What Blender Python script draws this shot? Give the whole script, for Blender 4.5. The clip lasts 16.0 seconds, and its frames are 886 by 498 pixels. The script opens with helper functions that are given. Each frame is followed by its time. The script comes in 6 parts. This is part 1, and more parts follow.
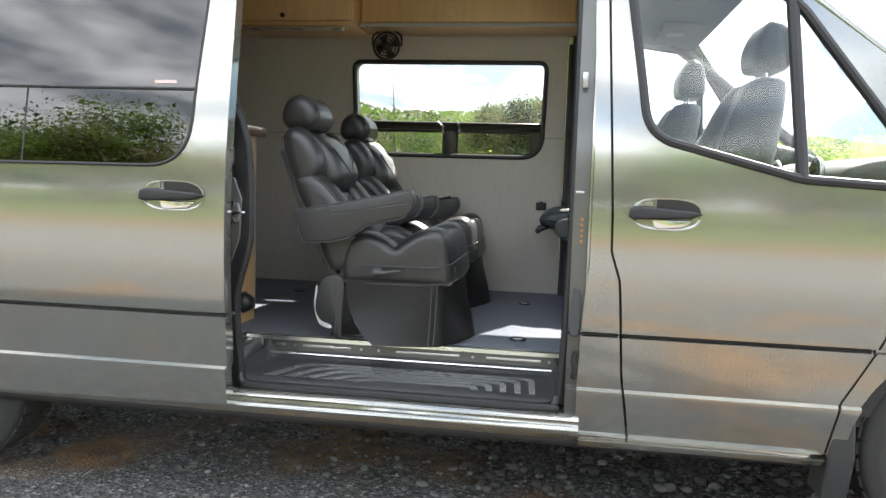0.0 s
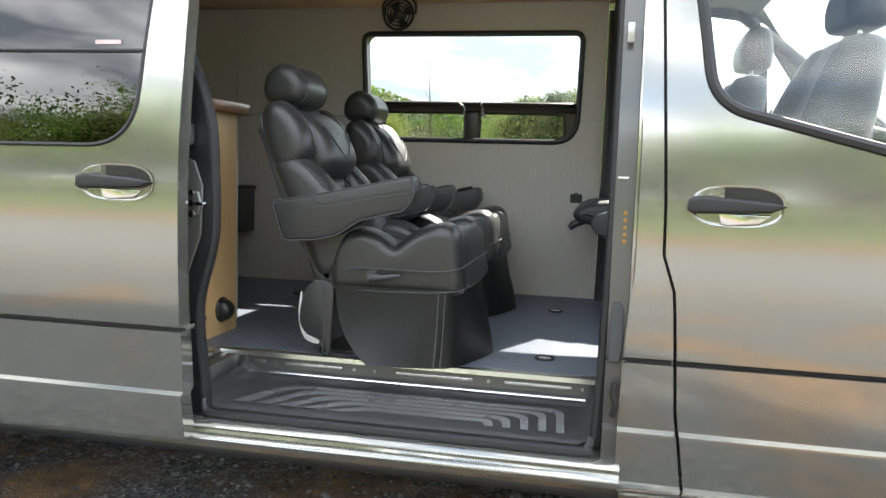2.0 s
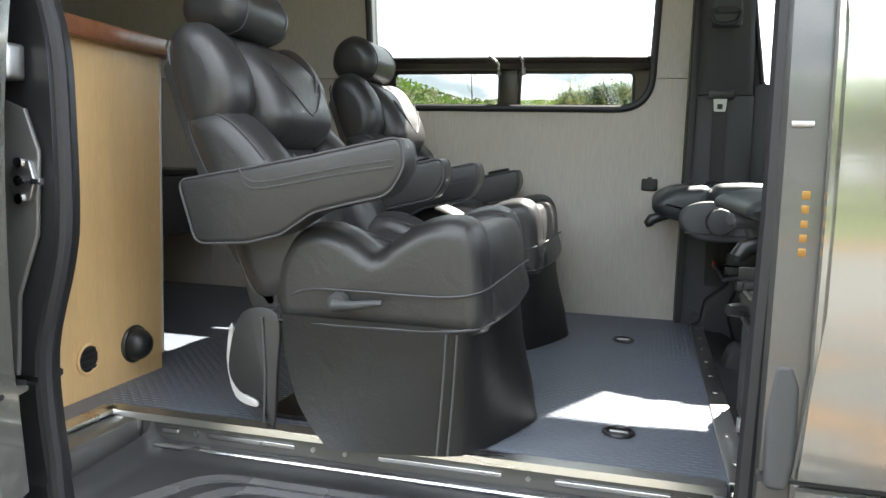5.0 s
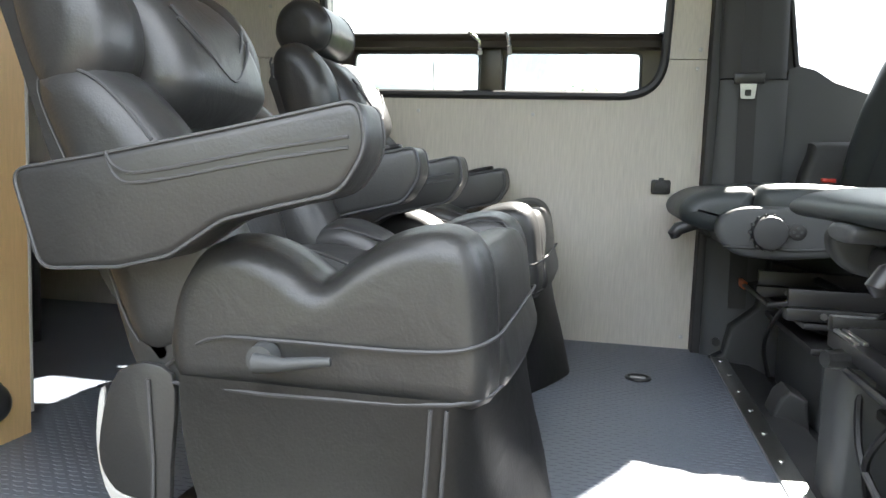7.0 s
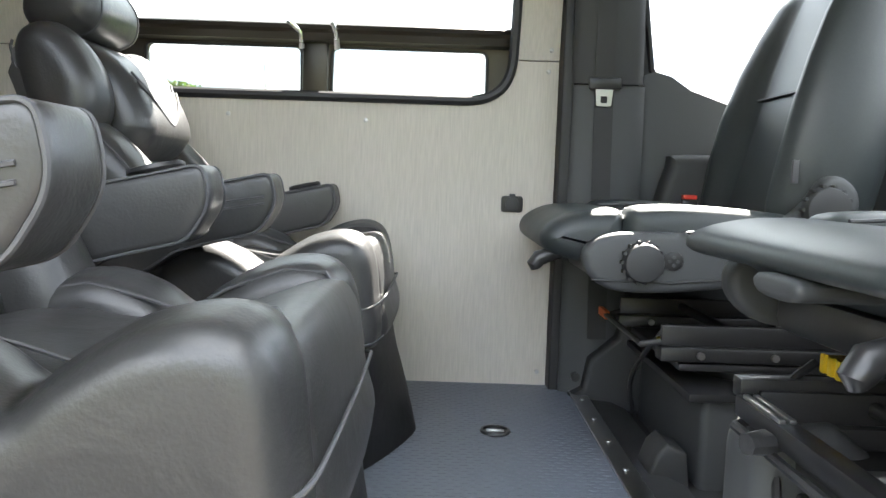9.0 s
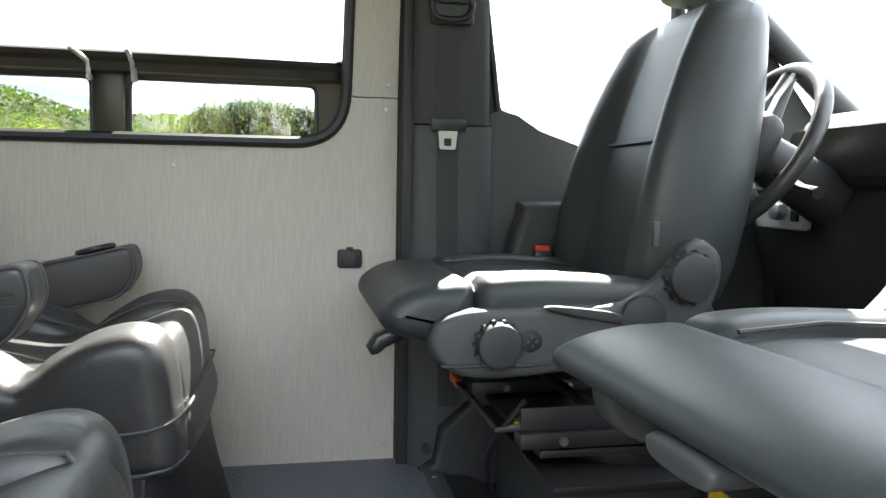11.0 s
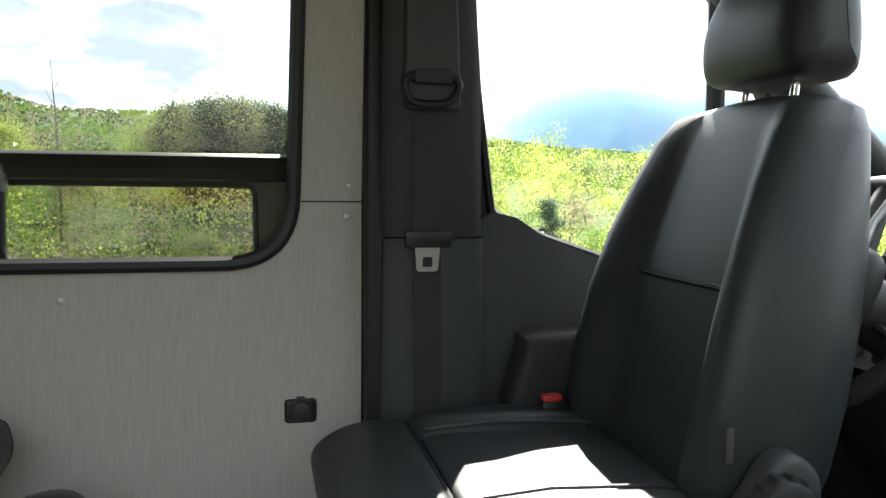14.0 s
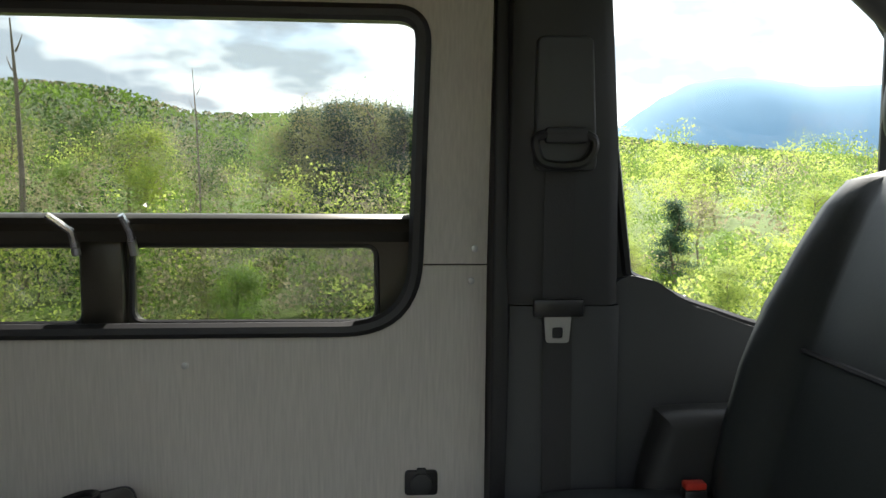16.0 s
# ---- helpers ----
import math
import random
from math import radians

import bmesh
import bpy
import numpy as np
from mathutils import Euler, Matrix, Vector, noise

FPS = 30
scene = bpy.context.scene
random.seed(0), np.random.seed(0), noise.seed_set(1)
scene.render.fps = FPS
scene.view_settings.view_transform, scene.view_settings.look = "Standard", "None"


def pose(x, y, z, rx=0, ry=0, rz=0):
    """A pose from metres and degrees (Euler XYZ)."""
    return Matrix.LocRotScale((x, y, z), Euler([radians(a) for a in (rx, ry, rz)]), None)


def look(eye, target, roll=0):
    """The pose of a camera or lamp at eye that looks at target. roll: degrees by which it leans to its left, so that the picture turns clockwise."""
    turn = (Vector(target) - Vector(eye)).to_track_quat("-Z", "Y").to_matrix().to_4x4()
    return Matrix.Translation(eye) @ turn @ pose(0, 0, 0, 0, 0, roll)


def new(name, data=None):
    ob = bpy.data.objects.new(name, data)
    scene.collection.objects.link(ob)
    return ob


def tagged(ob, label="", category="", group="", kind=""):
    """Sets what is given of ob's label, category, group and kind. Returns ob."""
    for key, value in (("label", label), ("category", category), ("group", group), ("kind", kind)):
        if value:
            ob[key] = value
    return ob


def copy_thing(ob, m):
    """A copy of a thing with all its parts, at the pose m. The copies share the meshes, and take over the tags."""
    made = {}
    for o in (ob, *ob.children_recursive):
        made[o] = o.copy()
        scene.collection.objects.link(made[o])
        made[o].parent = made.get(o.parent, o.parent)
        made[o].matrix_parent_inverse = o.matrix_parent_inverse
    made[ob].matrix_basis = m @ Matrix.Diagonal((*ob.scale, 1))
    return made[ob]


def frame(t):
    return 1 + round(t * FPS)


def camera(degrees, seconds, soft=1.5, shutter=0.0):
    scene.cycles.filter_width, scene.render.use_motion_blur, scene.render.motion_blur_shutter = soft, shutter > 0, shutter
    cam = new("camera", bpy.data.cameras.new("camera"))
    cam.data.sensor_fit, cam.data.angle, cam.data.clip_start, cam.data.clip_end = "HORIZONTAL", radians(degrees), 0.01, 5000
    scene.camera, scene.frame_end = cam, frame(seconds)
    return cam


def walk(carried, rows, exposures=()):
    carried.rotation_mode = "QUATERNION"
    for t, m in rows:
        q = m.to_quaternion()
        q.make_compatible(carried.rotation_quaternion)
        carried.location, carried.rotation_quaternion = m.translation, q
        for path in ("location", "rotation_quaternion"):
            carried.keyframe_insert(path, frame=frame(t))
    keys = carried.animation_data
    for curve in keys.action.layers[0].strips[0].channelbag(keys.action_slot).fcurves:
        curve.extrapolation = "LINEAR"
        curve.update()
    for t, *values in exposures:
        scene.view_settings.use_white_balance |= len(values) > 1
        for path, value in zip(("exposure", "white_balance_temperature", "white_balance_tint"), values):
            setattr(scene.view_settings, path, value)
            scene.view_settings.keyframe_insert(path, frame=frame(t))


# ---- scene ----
cam = camera(60.3, 16.0)
PATH = [
    (0, (1.223, -2.515, 1.354), (0.912, -0.549, 1.164), 1.8),
    (0.5, (1.224, -2.399, 1.33), (0.909, -0.433, 1.141), 1.9),
    (1, (1.225, -2.272, 1.32), (0.893, -0.309, 1.126), 1.8),
    (1.5, (1.219, -2.121, 1.323), (0.848, -0.166, 1.12), 1.9),
    (2, (1.224, -1.976, 1.325), (0.818, -0.029, 1.116), 1.8),
    (2.5, (1.227, -1.819, 1.319), (0.789, 0.12, 1.104), 1.8),
    (3, (1.216, -1.668, 1.309), (0.75, 0.265, 1.091), 1.7),
    (3.5, (1.197, -1.497, 1.295), (0.699, 0.427, 1.075), 1.7),
    (3.7, (1.181, -1.427, 1.291), (0.668, 0.493, 1.066), 1.7),
    (5.8, (1.018, -0.828, 1.227), (0.504, 1.093, 1.014), 1.7),
    (6, (0.995, -0.774, 1.223), (0.486, 1.149, 1.013), 1.8),
    (6.5, (0.953, -0.66, 1.223), (0.451, 1.265, 1.015), 1.9),
    (7, (0.934, -0.56, 1.223), (0.517, 1.386, 1.021), 2.0),
    (7.5, (0.921, -0.458, 1.226), (0.615, 1.509, 1.032), 1.9),
    (8, (0.91, -0.361, 1.233), (0.707, 1.62, 1.046), 1.9),
    (8.5, (0.906, -0.279, 1.241), (0.798, 1.71, 1.06), 1.9),
    (9, (0.904, -0.2, 1.256), (0.905, 1.793, 1.078), 1.9),
    (9.5, (0.9, -0.129, 1.283), (1.038, 1.859, 1.11), 1.8),
    (10, (0.907, -0.07, 1.317), (1.182, 1.904, 1.15), 1.7),
    (10.2, (0.913, -0.048, 1.324), (1.227, 1.921, 1.162), 1.7),
    (12.3, (0.991, 0.221, 1.492), (1.432, 2.165, 1.331), 0.6),
    (12.5, (0.991, 0.255, 1.511), (1.44, 2.197, 1.344), 0.7),
    (13, (1.002, 0.346, 1.549), (1.456, 2.286, 1.38), 0.6),
    (13.5, (1.016, 0.42, 1.583), (1.472, 2.36, 1.41), 0.6),
    (14, (1.025, 0.479, 1.619), (1.482, 2.418, 1.448), 0.6),
    (14.5, (1.029, 0.524, 1.655), (1.484, 2.464, 1.483), 0.6),
    (15, (1.031, 0.549, 1.69), (1.463, 2.494, 1.517), 0.6),
    (15.5, (1.028, 0.568, 1.713), (1.352, 2.534, 1.537), 0.5),
    (16, (1.027, 0.578, 1.727), (1.175, 2.565, 1.55), 0.4),
]
walk(cam, [(t, look(eye, target, roll)) for t, eye, target, roll in PATH], [(0.0, 2.35), (1.5, 2.4), (3.5, 2.5), (6.0, 3.2), (7.0, 3.4), (9.0, 3.7), (10.0, 3.6), (12.5, 2.75), (14.5, 2.05), (16.0, 1.8)])

# ---- light ----
SUN_DIR = Vector((0.42, 1.0, 1.09)).normalized()
world = bpy.data.worlds.new("sky")
scene.world = world
world.use_nodes = True
wn, wl = world.node_tree.nodes, world.node_tree.links
wn.clear()
w_out, w_bg = wn.new("ShaderNodeOutputWorld"), wn.new("ShaderNodeBackground")
sky = wn.new("ShaderNodeTexSky")
sky.sky_type, sky.sun_disc = "NISHITA", False
sky.sun_elevation, sky.sun_rotation = math.asin(SUN_DIR.z), math.atan2(SUN_DIR.x, SUN_DIR.y)
w_co, w_no, w_rm, w_mx = wn.new("ShaderNodeTexCoord"), wn.new("ShaderNodeTexNoise"), wn.new("ShaderNodeValToRGB"), wn.new("ShaderNodeMix")
w_mp, w_cl, w_n2 = wn.new("ShaderNodeMapping"), wn.new("ShaderNodeValToRGB"), wn.new("ShaderNodeTexNoise")
w_mp.inputs["Scale"].default_value = (1.6, 1.6, 4.5)
w_no.inputs["Scale"].default_value, w_no.inputs["Detail"].default_value, w_no.inputs["Roughness"].default_value = 1.5, 7, 0.58
w_n2.inputs["Scale"].default_value, w_n2.inputs["Detail"].default_value = 2.6, 6
w_rm.color_ramp.elements[0].position, w_rm.color_ramp.elements[1].position = 0.34, 0.5
w_cl.color_ramp.elements[0].position, w_cl.color_ramp.elements[1].position = 0.45, 0.72
w_cl.color_ramp.elements[0].color, w_cl.color_ramp.elements[1].color = (2.5, 2.8, 3.2, 1), (12.0, 12.0, 12.0, 1)
w_mx.data_type = "RGBA"
wl.new(w_co.outputs["Generated"], w_mp.inputs["Vector"])
wl.new(w_mp.outputs[0], w_no.inputs["Vector"])
wl.new(w_mp.outputs[0], w_n2.inputs["Vector"])
wl.new(w_no.outputs["Fac"], w_rm.inputs[0])
wl.new(w_n2.outputs["Fac"], w_cl.inputs[0])
wl.new(w_rm.outputs[0], w_mx.inputs["Factor"])
wl.new(sky.outputs[0], w_mx.inputs["A"])
wl.new(w_cl.outputs[0], w_mx.inputs["B"])
wl.new(w_mx.outputs["Result"], w_bg.inputs[0])
wl.new(w_bg.outputs[0], w_out.inputs[0])
w_bg.inputs[1].default_value = 0.135
sun = new("sun", bpy.data.lights.new("sun", "SUN"))
sun.data.energy, sun.data.angle, sun.data.color = 5.0, radians(0.6), (1.0, 0.95, 0.87)
sun.matrix_world = look(SUN_DIR * 50, (0, 0, 0))


# ---- mesh tools ----
def part(name, bm, material, parent=None, label="", smooth=40, sub=0):
    """Links a bmesh as one mesh object, under a thing where one is given."""
    bmesh.ops.recalc_face_normals(bm, faces=bm.faces)
    me = bpy.data.meshes.new(name)
    bm.to_mesh(me)
    bm.free()
    me.materials.append(material)
    if smooth:
        me.polygons.foreach_set("use_smooth", [True] * len(me.polygons))
        me.set_sharp_from_angle(angle=radians(smooth))
    ob = new(name, me)
    if parent is not None:
        ob.parent = parent
    if label:
        ob["label"] = label
    if sub:
        mod = ob.modifiers.new("sub", "SUBSURF")
        mod.levels = mod.render_levels = sub
    return ob


def thing(name, label, category, m=None, group="", kind=""):
    ob = new(name)
    ob.empty_display_size = 0.1
    if m is not None:
        ob.matrix_world = m
    return tagged(ob, label, category, group, kind)


def setting(name, bm, material, label, category="", smooth=40):
    return tagged(part(name, bm, material, None, "", smooth), label, category or name.split("_")[0], "", "structure")


def box(x0, x1, y0, y1, z0, z1, bev=0.0, seg=2, bm=None):
    bm = bm or bmesh.new()
    vs = [bm.verts.new((x, y, z)) for x in (x0, x1) for y in (y0, y1) for z in (z0, z1)]
    fs = [bm.faces.new([vs[i] for i in q]) for q in ((0, 1, 3, 2), (4, 6, 7, 5), (0, 4, 5, 1), (2, 3, 7, 6), (0, 2, 6, 4), (1, 5, 7, 3))]
    if bev:
        bmesh.ops.bevel(bm, geom=list({e for f in fs for e in f.edges}), offset=bev, segments=seg, affect="EDGES", profile=0.5)
    return bm


def loft(bm, loops, closed=True, caps=True):
    rows = [[bm.verts.new(p) for p in lp] for lp in loops]
    n = len(rows[0])
    for a, b in zip(rows, rows[1:]):
        for i in range(n if closed else n - 1):
            j = (i + 1) % n
            bm.faces.new((a[i], a[j], b[j], b[i]))
    if caps and closed:
        bm.faces.new(rows[0]), bm.faces.new(rows[-1])
    return bm


def tube(pts, r, n=8, closed=False, bm=None):
    """A round bar swept along points; r may be a list."""
    bm = bm or bmesh.new()
    pts = [Vector(p) for p in pts]
    m, loops = len(pts), []
    up = None
    for i, p in enumerate(pts):
        d = (pts[(i + 1) % m] - pts[i - 1]) if closed or 0 < i < m - 1 else (pts[1] - pts[0] if i == 0 else pts[-1] - pts[-2])
        d.normalize()
        if up is None:
            up = d.orthogonal().normalized()
        up = (up - d * up.dot(d)).normalized()
        side = d.cross(up)
        rr = r[i] if isinstance(r, (list, tuple)) else r
        loops.append([p + (up * math.cos(a) + side * math.sin(a)) * rr for a in (2 * math.pi * k / n for k in range(n))])
    if closed:
        loops.append(loops[0])
        loft(bm, loops, True, False)
        bmesh.ops.remove_doubles(bm, verts=bm.verts, dist=1e-5)
        return bm
    return loft(bm, loops)


def cyl(p0, p1, r0, r1=None, n=24, bev=0.0, bm=None):
    """A round bar from p0 to p1 with eased rims."""
    r1 = r0 if r1 is None else r1
    p0, p1 = Vector(p0), Vector(p1)
    d = (p1 - p0).normalized()
    if bev:
        return tube([p0, p0 + d * bev * 0.3, p0 + d * bev, p1 - d * bev, p1 - d * bev * 0.3, p1], [r0 - bev, r0 - bev * 0.3, r0, r1, r1 - bev * 0.3, r1 - bev], n, bm=bm)
    return tube([p0, p1], [r0, r1], n, bm=bm)


def smooth_loop(pts, n=6, closed=True):
    """Catmull-Rom through points."""
    pts = [Vector(p) for p in pts]
    m, out = len(pts), []
    for i in range(m if closed else m - 1):
        p0 = pts[i - 1] if closed or i else pts[0]
        p1, p2 = pts[i], pts[(i + 1) % m]
        p3 = pts[(i + 2) % m] if closed or i + 2 < m else pts[-1]
        for k in range(n):
            t = k / n
            out.append(0.5 * (2 * p1 + (p2 - p0) * t + (2 * p0 - 5 * p1 + 4 * p2 - p3) * t * t + (3 * p1 - p0 - 3 * p2 + p3) * t ** 3))
    if not closed:
        out.append(pts[-1])
    return out


def rounded(pts, radii, n=6):
    """A polygon in the plane with its corners rounded."""
    out, m = [], len(pts)
    if not isinstance(radii, (list, tuple)):
        radii = [radii] * m
    for i in range(m):
        p, a, b, r = Vector(pts[i]), Vector(pts[i - 1]), Vector(pts[(i + 1) % m]), radii[i]
        if r <= 0:
            out.append(p)
            continue
        u, v = (a - p).normalized(), (b - p).normalized()
        half = math.acos(max(-1, min(1, u.dot(v)))) / 2
        d = min(r / math.tan(half), 0.49 * (a - p).length, 0.49 * (b - p).length)
        for k in range(n + 1):
            t = k / n
            out.append((p + u * d) * (1 - t) ** 2 + p * 2 * t * (1 - t) + (p + v * d) * t * t)
    return out


def inset(pts, d):
    """The polygon moved inwards by d."""
    m = len(pts)
    area = sum(pts[i - 1].x * pts[i].y - pts[i].x * pts[i - 1].y for i in range(m))
    s, out = (1 if area > 0 else -1), []
    for i in range(m):
        t = (pts[(i + 1) % m] - pts[i - 1])
        t = t.normalized() if t.length > 1e-9 else Vector((1, 0))
        out.append(pts[i] + Vector((-t.y, t.x)) * s * d)
    # draw folded runs together where the inset is tighter than the curve
    for _ in range(12):
        folded = False
        for i in range(m):
            j = (i + 1) % m
            if (out[j] - out[i]).dot(pts[j] - pts[i]) < -1e-12:
                mid = (out[i - 1] + out[i] + out[j] + out[(j + 1) % m]) / 4
                out[i], out[j] = mid.copy(), mid.copy()
                folded = True
        if not folded:
            break
    return out


def pillow(prof, a, b, r, axis="y", steps=5, bm=None, bulge=0.0):
    """A closed profile in the plane, swept from a to b along an axis, with edges rounded by r and, if asked, a swollen middle."""
    bm = bm or bmesh.new()
    prof = [Vector(p) for p in prof]
    put3 = {"y": lambda p, c: (p.x, c, p.y), "x": lambda p, c: (c, p.x, p.y), "z": lambda p, c: (p.x, p.y, c)}[axis]
    loops = [(a + r * (1 - math.cos(math.pi / 2 * k / steps)), r * (1 - math.sin(math.pi / 2 * k / steps))) for k in range(steps + 1)]
    mid = [(a + r + (b - a - 2 * r) * k / 4, -bulge * math.sin(math.pi * k / 4)) for k in (1, 2, 3)]
    seq = loops + mid + [(a + b - c, d) for c, d in reversed(loops)]
    return loft(bm, [[put3(p, c) for p in inset(prof, d)] for c, d in seq])


def edge_loop(prof, c, d, axis="y"):
    put3 = {"y": lambda p, c: (p.x, c, p.y), "x": lambda p, c: (c, p.x, p.y), "z": lambda p, c: (p.x, p.y, c)}[axis]
    return [put3(p, c) for p in inset([Vector(p) for p in prof], d)]


def sheet(outline, holes=(), yf=lambda x, z: 0.0, t=0.02, zcuts=(), xcuts=()):
    """An upright panel in x and z with holes, bent to y = yf(x, z) and t thick towards +y."""
    bm = bmesh.new()
    edges = []
    for lp in (outline, *holes):
        vs = [bm.verts.new((p[0], 0, p[1])) for p in lp]
        edges += [bm.edges.new((vs[i - 1], vs[i])) for i in range(len(vs))]
    bmesh.ops.triangle_fill(bm, use_beauty=True, use_dissolve=False, edges=edges)
    for axis, cuts in (((0, 0, 1), zcuts), ((1, 0, 0), xcuts)):
        for c in cuts:
            bmesh.ops.bisect_plane(bm, geom=bm.verts[:] + bm.edges[:] + bm.faces[:], plane_co=Vector(axis) * c, plane_no=axis, dist=1e-5)
    for v in bm.verts:
        v.co.y = yf(v.co.x, v.co.z)
    bmesh.ops.recalc_face_normals(bm, faces=bm.faces)
    if t:
        ret = bmesh.ops.extrude_face_region(bm, geom=bm.faces[:], use_keep_orig=True)
        for v in ret["geom"]:
            if isinstance(v, bmesh.types.BMVert):
                v.co.y += t
    return bm


# ---- materials ----
def make_mat(name, color, rough=0.5, metal=0.0, var=0.15, scale=8.0, fine=120.0, bump=0.1, coat=0.0, stretch=(1, 1, 1), rvar=0.08, spec=0.5, fine_mix=0.5, random_tint=0.0, dist=0.002, wrinkle=0.0):
    """A surface with a base colour that varies at two scales, and a fine relief."""
    m = bpy.data.materials.new(name)
    m.use_nodes = True
    nt = m.node_tree
    n, l = nt.nodes, nt.links
    b = n["Principled BSDF"]
    co, mp = n.new("ShaderNodeTexCoord"), n.new("ShaderNodeMapping")
    mp.inputs["Scale"].default_value = stretch
    l.new(co.outputs["Object"], mp.inputs["Vector"])
    n1, n2 = n.new("ShaderNodeTexNoise"), n.new("ShaderNodeTexNoise")
    for nn, s, d in ((n1, scale, 5), (n2, fine, 3)):
        nn.inputs["Scale"].default_value, nn.inputs["Detail"].default_value = s, d
        l.new(mp.outputs[0], nn.inputs["Vector"])
    mx = n.new("ShaderNodeMix")
    mx.inputs["Factor"].default_value = fine_mix
    l.new(n1.outputs["Fac"], mx.inputs["A"]), l.new(n2.outputs["Fac"], mx.inputs["B"])
    rp = n.new("ShaderNodeValToRGB")
    c = Vector(color)
    rp.color_ramp.elements[0].position, rp.color_ramp.elements[1].position = 0.3, 0.7
    rp.color_ramp.elements[0].color, rp.color_ramp.elements[1].color = (*(c * (1 - var)), 1), (*(c * (1 + var)), 1)
    l.new(mx.outputs["Result"], rp.inputs[0])
    src = rp.outputs[0]
    if random_tint:
        oi, hs, ma = n.new("ShaderNodeObjectInfo"), n.new("ShaderNodeHueSaturation"), n.new("ShaderNodeMapRange")
        ma.inputs["To Min"].default_value, ma.inputs["To Max"].default_value = 1 - random_tint, 1 + random_tint
        l.new(oi.outputs["Random"], ma.inputs["Value"]), l.new(ma.outputs[0], hs.inputs["Value"]), l.new(src, hs.inputs["Color"])
        src = hs.outputs[0]
    l.new(src, b.inputs["Base Color"])
    rr = n.new("ShaderNodeMapRange")
    rr.inputs["To Min"].default_value, rr.inputs["To Max"].default_value = max(0.02, rough - rvar), min(1, rough + rvar)
    l.new(n1.outputs["Fac"], rr.inputs["Value"]), l.new(rr.outputs[0], b.inputs["Roughness"])
    b.inputs["Metallic"].default_value, b.inputs["Coat Weight"].default_value, b.inputs["Coat Roughness"].default_value = metal, coat, 0.04
    b.inputs["Specular IOR Level"].default_value = spec
    if bump:
        bp = n.new("ShaderNodeBump")
        bp.inputs["Strength"].default_value, bp.inputs["Distance"].default_value = bump, dist
        l.new(n2.outputs["Fac"], bp.inputs["Height"]), l.new(bp.outputs[0], b.inputs["Normal"])
        if wrinkle:
            n3, b3 = n.new("ShaderNodeTexNoise"), n.new("ShaderNodeBump")
            n3.inputs["Scale"].default_value, n3.inputs["Detail"].default_value, n3.inputs["Distortion"].default_value = 13, 3, 1.2
            b3.inputs["Strength"].default_value, b3.inputs["Distance"].default_value = wrinkle, 0.012
            l.new(mp.outputs[0], n3.inputs["Vector"]), l.new(n3.outputs["Fac"], b3.inputs["Height"]), l.new(b3.outputs[0], bp.inputs["Normal"])
    return m


def make_glass(name, tint, gloss=1.0):
    """Thin glass: clear or tinted, with a mirror that grows towards grazing angles."""
    m = bpy.data.materials.new(name)
    m.use_nodes = True
    n, l = m.node_tree.nodes, m.node_tree.links
    n.clear()
    out, tr, gl, mx, fr, mu = (n.new("ShaderNode" + k) for k in ("OutputMaterial", "BsdfTransparent", "BsdfGlossy", "MixShader", "LayerWeight", "Math"))
    pw, ad = n.new("ShaderNodeMath"), n.new("ShaderNodeMath")
    pw.operation, ad.operation = "POWER", "ADD"
    pw.inputs[1].default_value, ad.inputs[1].default_value = 5.0, 0.045
    tr.inputs[0].default_value = (*tint, 1)
    gl.inputs["Roughness"].default_value = 0.0
    fr.inputs["Blend"].default_value = 0.5
    mu.operation = "MULTIPLY"
    mu.inputs[1].default_value = gloss
    l.new(fr.outputs["Facing"], pw.inputs[0]), l.new(pw.outputs[0], ad.inputs[0]), l.new(ad.outputs[0], mu.inputs[0]), l.new(mu.outputs[0], mx.inputs[0]), l.new(tr.outputs[0], mx.inputs[1]), l.new(gl.outputs[0], mx.inputs[2]), l.new(mx.outputs[0], out.inputs[0])
    return m


PAINT = make_mat("grey_metallic_paint", (0.325, 0.325, 0.297), 0.12, 0.75, 0.02, 2, 900, 0.0, 1.0, rvar=0.03)
RUBBER = make_mat("black_rubber", (0.018, 0.018, 0.02), 0.5, 0, 0.2, 10, 200, 0.05)
LEATHER = make_mat("black_leather", (0.031, 0.031, 0.031), 0.38, 0, 0.15, 7, 260, 0.18, rvar=0.08, spec=0.6, wrinkle=0.13)
PIPING = make_mat("grey_piping", (0.06, 0.06, 0.063), 0.5, 0, 0.1)
VINYL = make_mat("dark_seat_fabric", (0.028, 0.034, 0.035), 0.46, 0, 0.12, 9, 220, 0.05, rvar=0.05)
PANEL = make_mat("woven_wall_panel", (0.54, 0.505, 0.445), 0.75, 0, 0.1, 3, 260, 0.12, stretch=(1, 1, 0.06), fine_mix=0.75)
BIRCH = make_mat("birch_plywood", (0.66, 0.42, 0.19), 0.4, 0, 0.16, 5, 60, 0.04, stretch=(6, 6, 0.7), coat=0.3)
MAPLE = make_mat("maple_veneer", (0.68, 0.46, 0.22), 0.42, 0, 0.1, 4, 40, 0.03, stretch=(5, 5, 0.5), coat=0.25)
WALNUT = make_mat("walnut_block", (0.19, 0.075, 0.035), 0.35, 0, 0.35, 8, 50, 0.03, stretch=(1, 6, 6), coat=0.4)
ALU = make_mat("bare_aluminium", (0.72, 0.72, 0.71), 0.28, 1.0, 0.06, 10, 300, 0.03, stretch=(0.2, 1, 1))
